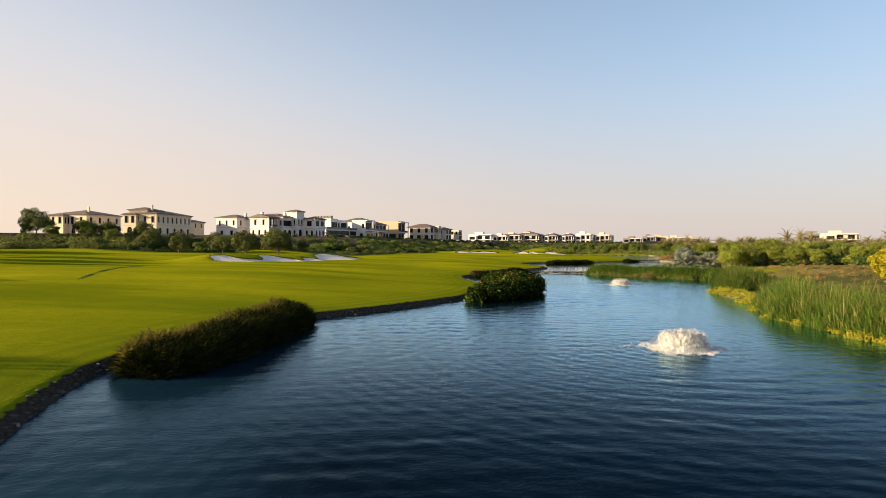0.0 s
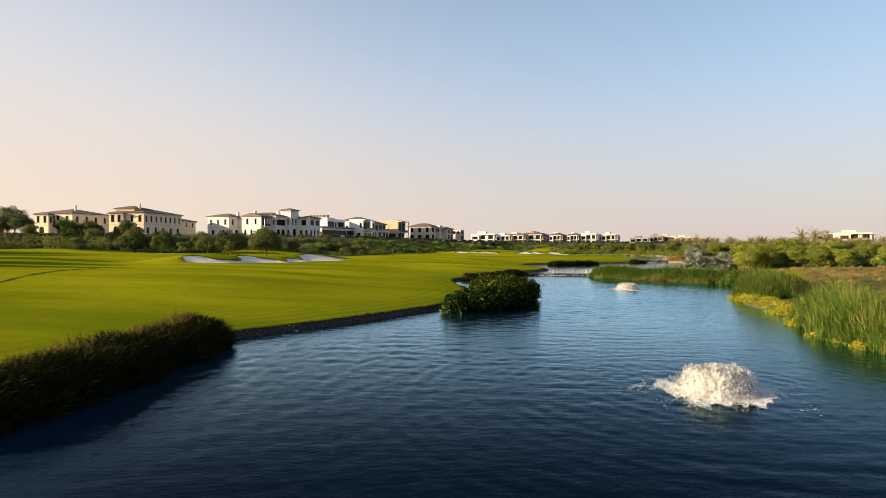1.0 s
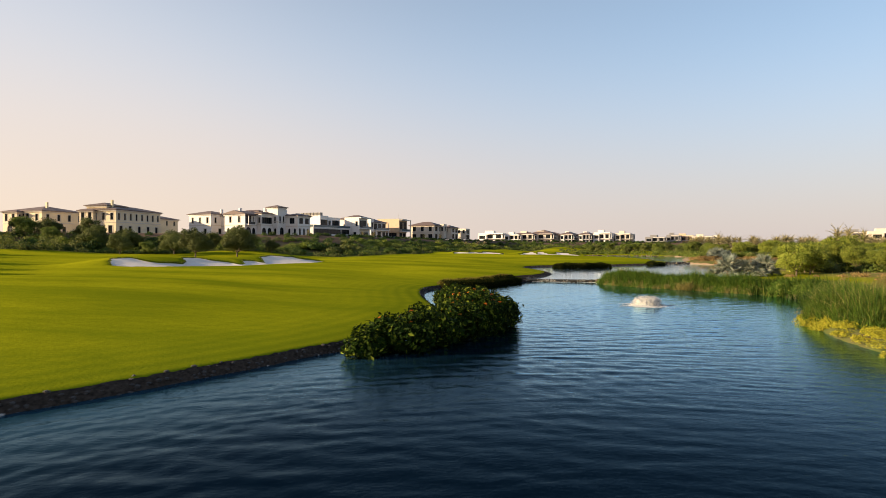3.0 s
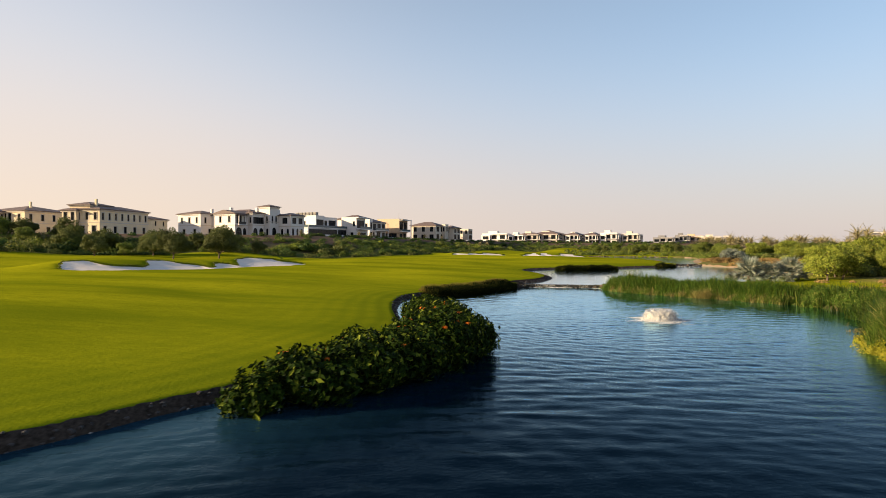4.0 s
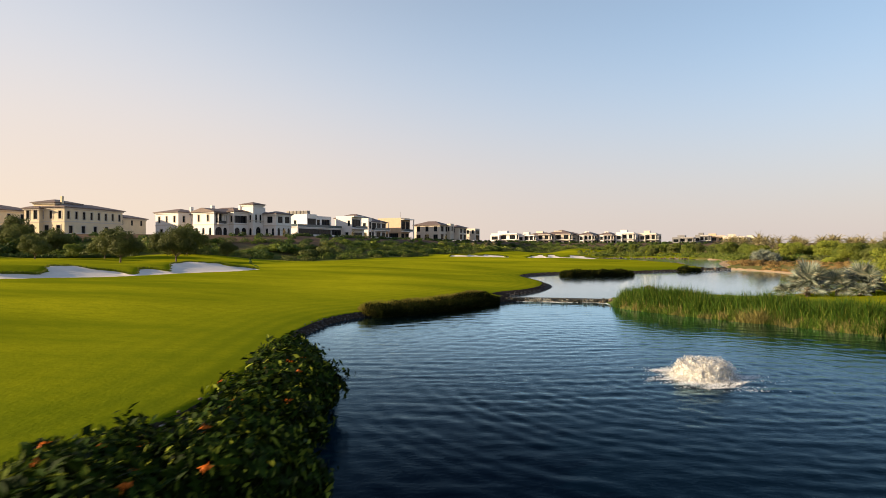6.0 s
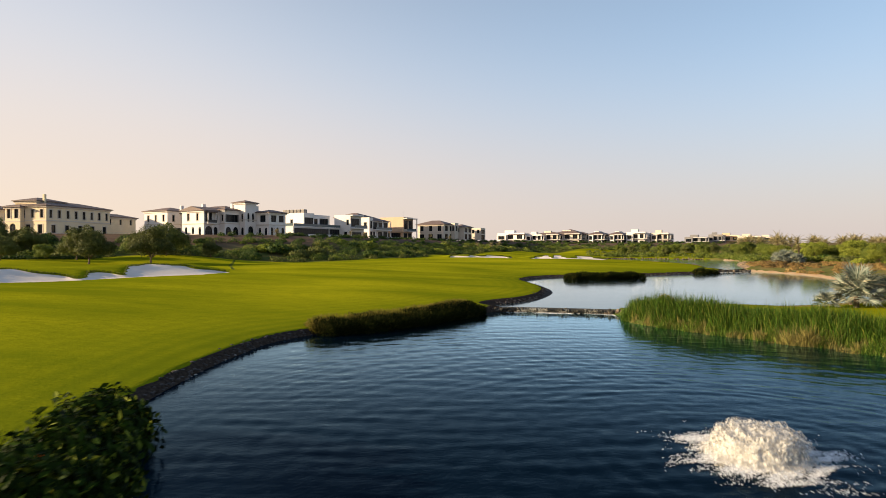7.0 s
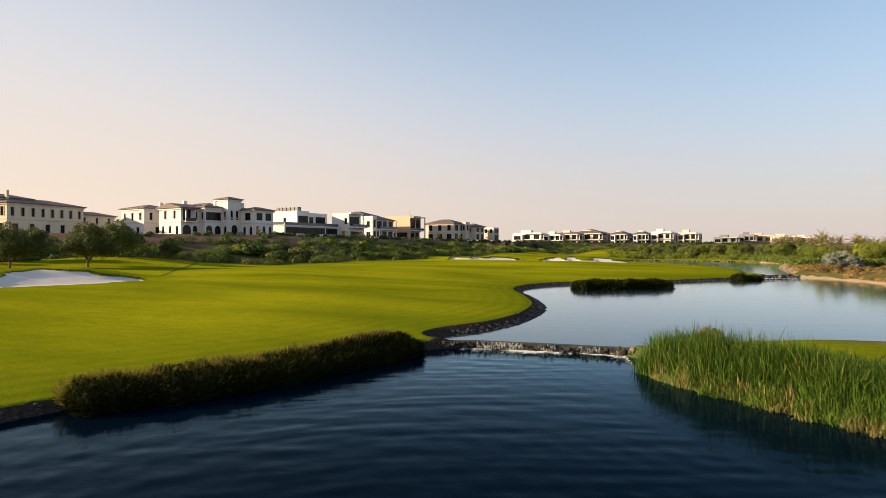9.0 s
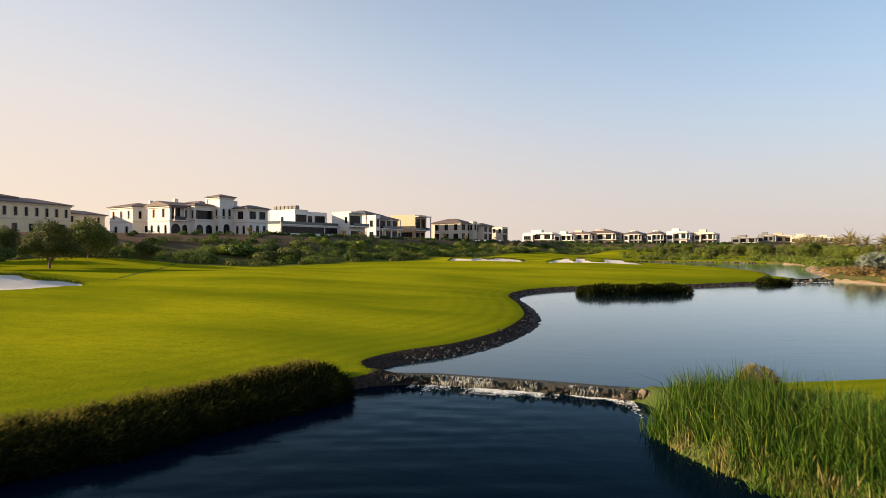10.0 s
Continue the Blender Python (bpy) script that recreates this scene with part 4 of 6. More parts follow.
# two great stands of reeds on the east bank, and the weed at their feet
for seed, label, line, half, count, high in (
        (17, "rounded stand of tall feathery reeds on the pond bank", [(36.6, 77.6), (35.4, 73), (34.2, 69), (34.2, 65.5)], 2.2, 42000, 2.5),
        (18, "broad stand of tall feathery reeds along the pond", [(31.2, 56.0), (29.2, 51), (27.6, 46), (27.4, 40), (28.0, 32), (29.2, 24), (30, 16)], 2.5, 84000, 2.3)):
    reed_bed("reed_bed", label, seed, line, half, count, high, M_REED_LIME, 0.013, 0.75, floor=0.0, mound=0.42, ends=3.0, tufts=26)
    reed_bed("reed_plumes", "pale straw-coloured reed plumes above the green stand", seed + 40, line, half * 0.8, count // 10, high * 1.02, M_REED_DRY, 0.016, 0.5, floor=0.0, mound=0.3, ends=3.0, tufts=9)
    reed_bed("reed_bed", "low green reeds at the front of the tall stand", seed + 60, [(x - half * 0.75, y - 0.3) for x, y in line], 0.8, count // 4, high * 0.55, M_REED_LIME, 0.018, 0.7, floor=0.0, ends=2.0)
q = np.concatenate([inside_strip(rs, 46, [(35.0, 77.4), (33.6, 75), (32.2, 71.5), (31.2, 67), (30.8, 63.4)], 0.5), inside_strip(rs, 26, [(30.8, 63.4), (29.6, 58), (28.2, 54), (26.6, 51.2)], 0.6), inside_strip(rs, 26, [(25.4, 47), (24.9, 43), (24.8, 36), (25.4, 26)], 0.3)])
shrub_belt("pond_weed", "low yellow weed at the edge of the water", 30, np.column_stack([q, rs.uniform(0.35, 0.8, len(q))]), 420, 0.06, M_WEED, 0.55, 0.4, 0.0)
q = inside_strip(rs, 60, [(33.5, 55), (31.6, 46), (31.8, 36), (33, 26)], 1.4)
shrub_belt("dry_tussocks", "pale feathery dry grass behind the reeds", 31, np.column_stack([q, rs.uniform(0.6, 1.2, 60)]), 320, 0.13, M_REED_DRY, 1.0, 0.12)
reed_bed("dry_grass", "dead straw blades at the foot of the reeds", 39, [(28.9, 119.6), (30.4, 115.8), (33.9, 111.2), (38.1, 106.4), (42.6, 100.4)], 0.8, 3600, 0.85, M_REED_DRY, 0.014, 0.9, floor=0.0)
reed_bed("dry_grass", "fallen straw-coloured reeds among the green ones", 20, [(35.6, 108.6), (36.6, 107.4), (37.4, 108.4)], 0.5, 1300, 1.5, M_REED_DRY, 0.014, 1.3, floor=0.0)
# thin dark lines of short blades across the lawn
reed_bed("grass_line", "thin dark line of short blades across the lawn", 37, [(-37.2, 62.1), (-40.6, 72), (-43.4, 81), (-46.5, 95)], 0.08, 9000, 0.15, M_SHRUB, 0.022, 0.5, ends=3.0)
reed_bed("grass_line", "thin dark line of short blades near the bunker", 38, [(-22.5, 161), (-33, 183), (-43, 208)], 0.10, 9000, 0.13, M_SHRUB, 0.025, 0.5, ends=5.0)

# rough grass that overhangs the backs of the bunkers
rs = np.random.RandomState(23)
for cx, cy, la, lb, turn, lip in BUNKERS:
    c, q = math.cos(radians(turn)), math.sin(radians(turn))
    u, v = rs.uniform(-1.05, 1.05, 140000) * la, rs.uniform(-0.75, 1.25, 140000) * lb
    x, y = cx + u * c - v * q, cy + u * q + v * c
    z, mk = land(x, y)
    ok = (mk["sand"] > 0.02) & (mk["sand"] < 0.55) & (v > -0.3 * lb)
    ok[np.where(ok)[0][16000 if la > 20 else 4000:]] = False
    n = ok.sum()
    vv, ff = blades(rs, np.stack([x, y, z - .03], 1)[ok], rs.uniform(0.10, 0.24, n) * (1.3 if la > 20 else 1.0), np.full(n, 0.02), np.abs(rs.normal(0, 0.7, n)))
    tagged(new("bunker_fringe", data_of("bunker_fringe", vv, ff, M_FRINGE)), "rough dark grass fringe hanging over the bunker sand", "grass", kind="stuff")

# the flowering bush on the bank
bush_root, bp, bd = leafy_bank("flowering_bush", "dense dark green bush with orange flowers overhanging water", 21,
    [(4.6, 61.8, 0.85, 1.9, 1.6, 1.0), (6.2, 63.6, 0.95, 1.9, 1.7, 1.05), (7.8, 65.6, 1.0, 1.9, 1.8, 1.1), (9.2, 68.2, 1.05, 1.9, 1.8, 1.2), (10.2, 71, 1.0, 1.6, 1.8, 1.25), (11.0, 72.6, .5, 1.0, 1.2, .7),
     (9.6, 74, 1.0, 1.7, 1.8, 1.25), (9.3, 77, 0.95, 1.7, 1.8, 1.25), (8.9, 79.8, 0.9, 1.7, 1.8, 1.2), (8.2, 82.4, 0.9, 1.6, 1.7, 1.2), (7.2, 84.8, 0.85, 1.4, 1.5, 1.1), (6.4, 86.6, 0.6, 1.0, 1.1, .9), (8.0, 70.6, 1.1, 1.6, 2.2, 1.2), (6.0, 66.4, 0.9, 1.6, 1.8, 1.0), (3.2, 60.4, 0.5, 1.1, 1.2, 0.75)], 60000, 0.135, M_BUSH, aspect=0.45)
rs = np.random.RandomState(5)
high = np.where((bp[:, 2] > 1.45) & (bd[:, 0] < 0.6))[0]
for k in rs.choice(high, 56, replace=False):
    c = bp[k] - np.array([4.6, 61.8, 0])
    verts, faces = [(c[0], c[1], c[2] + 0.10)], []
    for q in range(9):
        a0, rr = q * 0.698 + rs.rand() * 0.2, rs.uniform(0.07, 0.13)
        o = len(verts)
        verts += [(c[0] + rr * math.cos(a0 - .3), c[1] + rr * math.sin(a0 - .3), c[2] + 0.05), (c[0] + rr * 1.3 * math.cos(a0), c[1] + rr * 1.3 * math.sin(a0), c[2] + rs.uniform(-0.08, 0.12)),
                  (c[0] + rr * math.cos(a0 + .3), c[1] + rr * math.sin(a0 + .3), c[2] + 0.05)]
        faces.append([0, o, o + 1, o + 2])
    part("flower_head", data_of("flower_head", verts, faces, M_FLOWER), None, bush_root, "orange red flower cluster")

# trees
tree_olive = tree(31, 7.0, 4.3, M_OLIVE, "dark olive green round-crowned tree behind the lawn", 0.098, 15000, 0.18)
tree_olive2 = tree(32, 6.4, 4.2, M_OLIVE, "dusky green spreading tree behind the lawn", 0.098, 14500, 0.12)
tree_lime = tree(33, 6.0, 3.9, M_LIME, "bright green feathery tree beside the ponds", 0.09, 10500, 0.16)
tree_lime2 = tree(34, 6.2, 3.8, M_LEAFY, "mid green bushy tree beside the ponds", 0.09, 10500, 0.12)
tree_yellow = tree(35, 4.6, 2.6, M_YELLOW, "yellow flowering bushy tree on the dry bank", 0.11, 8000, 0.12)
bush_a = shrub(41, M_SHRUB, "rounded green shrub on the slope below the villas")
bush_b = shrub(42, M_LIME, "yellowish green shrub on the slope below the villas")
bush_c = shrub(43, M_OLIVE, "dusky grey green shrub in the planting")
palm_silver = fan_palm(51, "silver grey fan palm with stiff round fronds")
palm_date = feather_palm(52, "date palm with dusty arching fronds", 2.9, 25)

plant(tree_olive, [(-57, 176, 1.0, 20), (-49.5, 184, 1.05, 130), (-92, 192, 0.9, 200), (-68, 188, 0.8, 300), (-129.5, 194, 1.2, 40), (-98, 200, 0.95, 90), (-150, 188, 1.0, 10), (-78, 180, 0.75, 45)])
plant(tree_olive2, [(-84, 194, 0.95, 60), (-108, 197, 0.92, 150), (-76, 203, 0.8, 240), (-118, 200, 0.8, 330), (-54.6, 198.4, 1.15, 10), (-165, 190, 1.0, 100), (-64, 204, .8, 100), (-47, 204, .6, 100)])
# trees off to the west that throw the long shadows on the lawn
plant(tree_olive, [(-48, 17, 1.0, 0), (-62, 54, .8, 70), (-75, 92, 1.1, 130), (-92, 115, 1.2, 30)])
plant(tree_olive2, [(-83, 103, 1.2, 20), (-104, 130, 1.3, 90), (-116, 150, 1.3, 200)])
rs = np.random.RandomState(7)
lots = [[], [], []]
for k in range(74):
    y = rs.uniform(119, 240)
    x = np.interp(y, [100, 112, 125, 140, 160, 180, 200, 220, 240], [58, 60, 66, 78, 85, 91, 101, 104, 106]) + 34 * rs.rand() ** 1.4
    kind = rs.choice(3, p=[0.55, 0.35, 0.1])
    if not (x < 66 and 111 < y < 131):
        lots[kind].append((x, y, rs.uniform(0.55, 0.85), rs.uniform(0, 360)))
for k in range(34):
    lots[1 + k % 2].append((rs.uniform(70, 200), rs.uniform(338, 400), rs.uniform(0.55, 0.85), rs.uniform(0, 360)))
plant(tree_lime, lots[0] + [(101, 236, .85, 0), (106, 228, .9, 70), (112, 238, .95, 140), (99, 250, .8, 200), (108, 252, .9, 20), (118, 248, .9, 90), (104, 214, .8, 45), (57.6, 121.4, .84, 40), (63, 129, .8, 40), (70, 133, .85, 100), (66, 138, .8, 10)])
plant(tree_lime2, lots[1] + [(92, 344, .8, 0), (104, 330, .85, 50), (112, 312, .8, 110), (114, 296, .9, 160), (108, 278, .8, 210), (74, 346, .8, 30), (120, 325, .95, 80), (-104, 192, .8, 10), (-90, 190, .65, 60), (-114, 196, .95, 90), (-122, 190, .7, 200), (-131, 192, .6, 20), (-142, 190, .5, 50), (-75, 188, .55, 80)])
plant(tree_olive2, lots[2])
plant(tree_yellow, [(45.5, 61, 1.0, 0), (47.5, 57, 1.05, 90)])
plant(palm_silver, [(48.8, 124.3, 0.95, 0, 1.15), (51.5, 124.0, 0.8, 80), (54.4, 124.6, 0.92, 200, 1.1), (46.7, 125.0, 0.52, 20, 0.8), (56.4, 126.2, 0.62, 130), (50.2, 127.6, 0.7, 50, 1.15), (52.9, 122.6, 0.5, 10, 0.8),
                    (86.0, 222, 0.7, 40), (88.2, 224.6, 0.85, 120, 1.2), (90.4, 227, 0.8, 260, 1.15), (93, 230, 0.75, 10), (89.5, 222, .7, 80), (91.6, 224.4, .7, 150), (87.4, 226.6, .72, 310, 1.2)])
spots = []
for k in range(44):
    spots.append((128 + k * 4.3 + rs.uniform(-6, 6), 262 + k * 1.8 + rs.uniform(-22, 34), rs.uniform(1.0, 1.3), rs.uniform(0, 360)))
for k in range(130):
    s, w = rs.rand(), rs.rand()
    spots.append((152 + s * 190, 380 - s * 60 + w * 52, rs.uniform(1.4, 1.75), rs.uniform(0, 360)))
plant(palm_date, spots)
plant(palm_date, [(16, 350, 0.75, 0), (10, 345, 0.65, 50), (20, 356, 0.7, 90), (-34, 285, 0.5, 20), (-30, 290, 0.5, 80), (-47, 246, 0.5, 60), (-12, 352, 0.6, 60), (-4, 362, 0.6, 0), (-146, 188, 1.7, 10), (142, 252, 1.3, 0, 1.6), (158, 262, 1.2, 70, 1.5), (196, 268, 1.35, 30, 1.6), (204, 262, 1.3, 110, 1.5), (121, 302, 1.2, 50, 1.5), (176, 300, 1.3, 200, 1.7)])

# planting over the slope below the villas
def slope(n, near, far, lo, hi, x0=-190, x1=180):
    """Places between two distances in front of the villas' edge."""
    out = np.zeros((0, 2))
    while len(out) < n:
        q = np.column_stack([rs.uniform(x0, x1, 4000), rs.uniform(120, 470, 4000)])
        e = sd_poly(q[:, 0], q[:, 1], VILLA_EDGE)
        out = np.concatenate([out, q[(e > near) & (e < far)]])
    e = sd_poly(out[:n, 0], out[:n, 1], VILLA_EDGE)
    return np.column_stack([out[:n], rs.uniform(lo, hi, n) * (0.4 + 0.6 * smooth(e, 6, 24))])


shrub_belt("shrub_belt", "dense mixed green shrubs on the villa slope", 81, slope(300, 15, 36, 1.2, 2.6), 400, 0.145, M_SHRUB)
shrub_belt("shrub_belt", "yellow green shrubs on the villa slope", 82, slope(330, 15, 38, 1.1, 2.4), 400, 0.145, M_LEAFY)
shrub_belt("shrub_belt", "dusky low shrubs at the end of the lawn", 83, slope(330, 26, 40, 0.8, 1.7), 230, 0.16, M_OLIVE)
q = slope(230, 2, 7, 0.9, 1.5, -60, 190)
shrub_belt("clipped_hedge", "dark green hedge along the villa gardens", 94, np.column_stack([q[:, :2], rs.uniform(0.8, 1.4, 230)]), 170, 0.17, M_SHRUB)
shrub_belt("shrub_belt", "scattered shrubs high on the villa slope", 95, slope(160, 6, 18, 1.6, 3.0, -190, 180), 240, 0.19, M_SHRUB)
shrub_belt("shrub_belt", "tall yellow green thicket below the cream villas", 89, slope(190, 12, 42, 0.9, 4.0, -190, -92), 440, 0.21, M_THICKET, 0.9)
lots = [[], [], []]
for x, y, s in slope(80, 16, 38, 1.6, 2.9, -120, 40):
    lots[rs.choice(3, p=[0.4, 0.35, 0.25])].append((x, y, s, rs.uniform(0, 360), rs.uniform(0.75, 1.1)))
for k in range(90):
    y = rs.uniform(116, 235)
    x = np.interp(y, [85, 100, 112, 125, 140, 160, 180, 200, 230], [52, 56, 63, 66, 74, 80, 86, 98, 96]) + rs.uniform(0, 14)
    lots[rs.choice(3)].append((x, y, rs.uniform(0.9, 2.2), rs.uniform(0, 360)))
for k in range(34):
    lots[rs.choice(3)].append((rs.uniform(64, 92), rs.uniform(117, 136), rs.uniform(1.2, 2.3), rs.uniform(0, 360)))
plant(bush_a, lots[0])
plant(bush_b, lots[1])
plant(bush_a, [(62.0, 204.4, 0.75, 30, 1.1)])
plant(bush_c, lots[2])
# undergrowth between the trees beside the ponds, and behind the far pond
n = 420
y = rs.uniform(121, 262, n)
x = np.interp(y, [104, 112, 125, 140, 160, 180, 200, 220, 262], [62, 60, 70, 80, 87, 93, 103, 106, 116]) + rs.uniform(0, 46, n)
shrub_belt("shrub_belt", "tangled green undergrowth beside the ponds", 86, np.column_stack([x, y, rs.uniform(0.8, 1.7, n)]), 260, 0.15, M_LEAFY)
n = 260
shrub_belt("shrub_belt", "green thicket behind the far pond", 87, np.column_stack([rs.uniform(60, 330, n), rs.uniform(340, 400, n), rs.uniform(0.9, 1.7, n)]), 180, 0.24, M_OLIVE)
# brush round the far pond and behind the palms beside it
q = inside_strip(rs, 130, [(60, 342), (84, 343), (106, 320), (110, 292), (100, 264)], 6)
shrub_belt("shrub_belt", "dusky green brush round the far pond", 91, np.column_stack([q, rs.uniform(1.2, 2.6, 130)]), 170, 0.22, M_LEAFY)
q = inside_strip(rs, 90, [(97, 238), (108, 226), (112, 210), (104, 196)], 7)
shrub_belt("shrub_belt", "dense green brush behind the silver palms", 92, np.column_stack([q, rs.uniform(1.2, 2.4, 90)]), 230, 0.18, M_LEAFY)
q = inside_strip(rs, 70, [(83, 214), (86, 224), (94, 234)], 3.5)
shrub_belt("dry_tussocks", "reddish dry brush under the silver palms", 93, np.column_stack([q, rs.uniform(0.7, 1.4, 70)]), 220, 0.14, M_STRAW, 0.8)
n = 150
s = rs.rand(n)
shrub_belt("shrub_belt", "tangled green thicket at the foot of the palm grove", 90, np.column_stack([135 + s * 200, 372 - s * 62 + rs.uniform(-24, 16, n), rs.uniform(1.4, 2.7, n)]), 170, 0.26, M_LEAFY)
q = inside_strip(rs, 150, [(-112, 176), (-88, 184), (-66, 192)], 0.8)
shrub_belt("clipped_hedge", "long low clipped dark green hedge behind the lawn", 88, np.column_stack([q, rs.uniform(0.8, 1.0, 150)]), 120, 0.16, M_SHRUB)
# dry tussocks of the open bank
q = np.column_stack([rs.uniform(36, 74, 260), rs.uniform(40, 108, 260), rs.uniform(0.35, 0.9, 260)])
shrub_belt("dry_tussocks", "low pale straw tussocks on the open bank", 84, q[(q[:, 0] > 50) | (q[:, 1] < 88)], 320, 0.10, M_REED_DRY, 0.8, 0.2)
lots_far = []
q = np.column_stack([rs.uniform(52, 120, 240), rs.uniform(84, 118, 240), rs.uniform(0.3, 0.7, 240)])
shrub_belt("dry_tussocks", "tan dry grass over the open ground", 96, q, 120, 0.12, M_STRAW, 0.7, 0.3)
for k in range(17):
    x = 60 + k * 5.4
    lots_far.append((x + rs.uniform(-1.6, 1.6), 120 + 0.02 * x + 18 * rs.rand() ** 1.5, rs.uniform(0.5, 0.95), rs.uniform(0, 360), rs.uniform(0.8, 1.1)))
plant(tree_lime, lots_far[::2])
plant(tree_lime2, lots_far[1::2])
q = np.column_stack([rs.uniform(79, 100, 130), rs.uniform(192, 236, 130), rs.uniform(0.5, 1.0, 130)])
q = q[(sd_poly(q[:, 0], q[:, 1], UPPER) > 1.5) & (sd_poly(q[:, 0], q[:, 1], THIRD) > 1)]
shrub_belt("dry_tussocks", "reddish dry grass mound by the upper pond", 85, q, 200, 0.12, M_STRAW, 0.6)
for p in (tree_olive, tree_olive2, tree_lime, tree_lime2, tree_yellow, bush_a, bush_b, bush_c, palm_silver, palm_date):
    discard(p)


# ------------------------------------------------------------------ villas
def opening_wall(bm, o, u, length, z0, z1, holes, depth=0.3):
    """A wall face from o along u with recessed openings (centre, bottom, width, height, arched)."""
    n = Vector((u.y, -u.x, 0))
    P = lambda s, z, d=0.0: bm.verts.new(o + u * s + Vector((0, 0, z)) - n * d)
    def quad(a, b, c, d):
        bm.faces.new((a, b, c, d))
    xs = sorted({0.0, length, *[c - w / 2 for c, _, w, _, _ in holes], *[c + w / 2 for c, _, w, _, _ in holes]})
    zs = sorted({z0, z1, *[b for _, b, _, _, _ in holes], *[b + h for _, b, _, h, _ in holes]})
    for xa, xb in zip(xs, xs[1:]):
        for za, zb in zip(zs, zs[1:]):
            mx, mz = (xa + xb) / 2, (za + zb) / 2
            if xb - xa < 1e-4 or zb - za < 1e-4:
                continue
            if any(abs(mx - c) < w / 2 and b < mz < b + h for c, b, w, h, _ in holes):
                continue
            quad(P(xa, za), P(xb, za), P(xb, zb), P(xa, zb))
    for c, b, w, h, arched in holes:
        xa, xb, zt = c - w / 2, c + w / 2, b + h
        if arched:
            r = w / 2
            zs_ = zt - r
            arc = [(c - r * math.cos(k * math.pi / 8), zs_ + r * math.sin(k * math.pi / 8)) for k in range(9)]
            for (x1, y1), (x2, y2) in zip(arc, arc[1:]):
                quad(P(x1, y1), P(x2, y2), P(x2, zt), P(x1, zt)) if abs(x1 - x2) > 1e-5 else None
                quad(P(x1, y1), P(x1, y1, depth), P(x2, y2, depth), P(x2, y2))
            sides = [(xa, b, xa, zs_), (xb, zs_, xb, b)]
        else:
            sides = [(xa, b, xa, zt), (xa, zt, xb, zt), (xb, zt, xb, b)]
        for x1, y1, x2, y2 in sides + [(xb, b, xa, b)]:
            quad(P(x1, y1), P(x1, y1, depth), P(x2, y2, depth), P(x2, y2))


WINDOWS = {}


def window_meshes(w, h, arched):
    key = (round(w, 2), round(h, 2), arched)
    if key in WINDOWS:
        return WINDOWS[key]
    glass, fr = bmesh.new(), bmesh.new()
    if arched:
        r = w / 2
        outline = [(-r, 0), (r, 0)] + [(r * math.cos(k * math.pi / 8), h - r + r * math.sin(k * math.pi / 8)) for k in range(9)]
    else:
        outline = [(-w / 2, 0), (w / 2, 0), (w / 2, h), (-w / 2, h)]
    glass.faces.new([glass.verts.new((x, 0, z)) for x, z in outline])
    # the sash and its mullions, one welded piece
    e = 0.07
    top = h - w / 2 if arched else h
    m = max(1, round(w / 1.1))
    xs = [-w / 2, -w / 2 + e]
    for k in range(1, m):
        xs += [-w / 2 + k * w / m - 0.035, -w / 2 + k * w / m + 0.035]
    xs += [w / 2 - e, w / 2]
    zs = [0, e, top - e, top]
    grid = {}
    def corner(i, j):
        if (i, j) not in grid:
            grid[i, j] = fr.verts.new((xs[i], -0.01, zs[j]))
        return grid[i, j]
    for i in range(len(xs) - 1):
        for j in range(3):
            if i % 2 == 0 or j != 1:
                fr.faces.new((corner(i, j), corner(i + 1, j), corner(i + 1, j + 1), corner(i, j + 1)))
    made = bmesh.ops.extrude_face_region(fr, geom=fr.faces[:])["geom"]
    bmesh.ops.translate(fr, verts=[g for g in made if isinstance(g, bmesh.types.BMVert)], vec=(0, -0.07, 0))
    bmesh.ops.recalc_face_normals(fr, faces=fr.faces[:])
    out = []
    for bm, nm, mt in ((fr, "window", M_FRAME), (glass, "pane", M_GLASS)):
        me = bpy.data.meshes.new(nm)
        bm.to_mesh(me)
        bm.free()
        me.materials.append(mt)
        out.append(me)
    WINDOWS[key] = out
    return out


def surround_mesh(w, h):
    """A moulded frame of pale stone round an opening, its sill wider than the rest."""
    key = ("surround", round(w, 2), round(h, 2))
    if key not in WINDOWS:
        outer = [(-w / 2 - .22, -.2), (w / 2 + .22, -.2), (w / 2 + .16, h + .22), (-w / 2 - .16, h + .22)]
        inner = [(-w / 2 - .003, -.003), (w / 2 + .003, -.003), (w / 2 + .003, h + .003), (-w / 2 - .003, h + .003)]
        verts = [(x, y, z) for y in (-.223, -.30) for ring in (outer, inner) for x, z in ring]
        faces = []
        for k in range(4):
            n = (k + 1) % 4
            faces += [[8 + k, 8 + n, 12 + n, 12 + k], [k, n, 8 + n, 8 + k], [4 + n, 4 + k, 12 + k, 12 + n]]
        WINDOWS[key] = data_of("surround", verts, faces, M_STONE)
    return WINDOWS[key]


def box(bm, x0, x1, y0, y1, z0, z1):
    made = bmesh.ops.create_cube(bm, size=1)["verts"]
    for v in made:
        v.co = Vector((x0 + (x1 - x0) * (v.co.x + .5), y0 + (y1 - y0) * (v.co.y + .5), z0 + (z1 - z0) * (v.co.z + .5)))
    return made


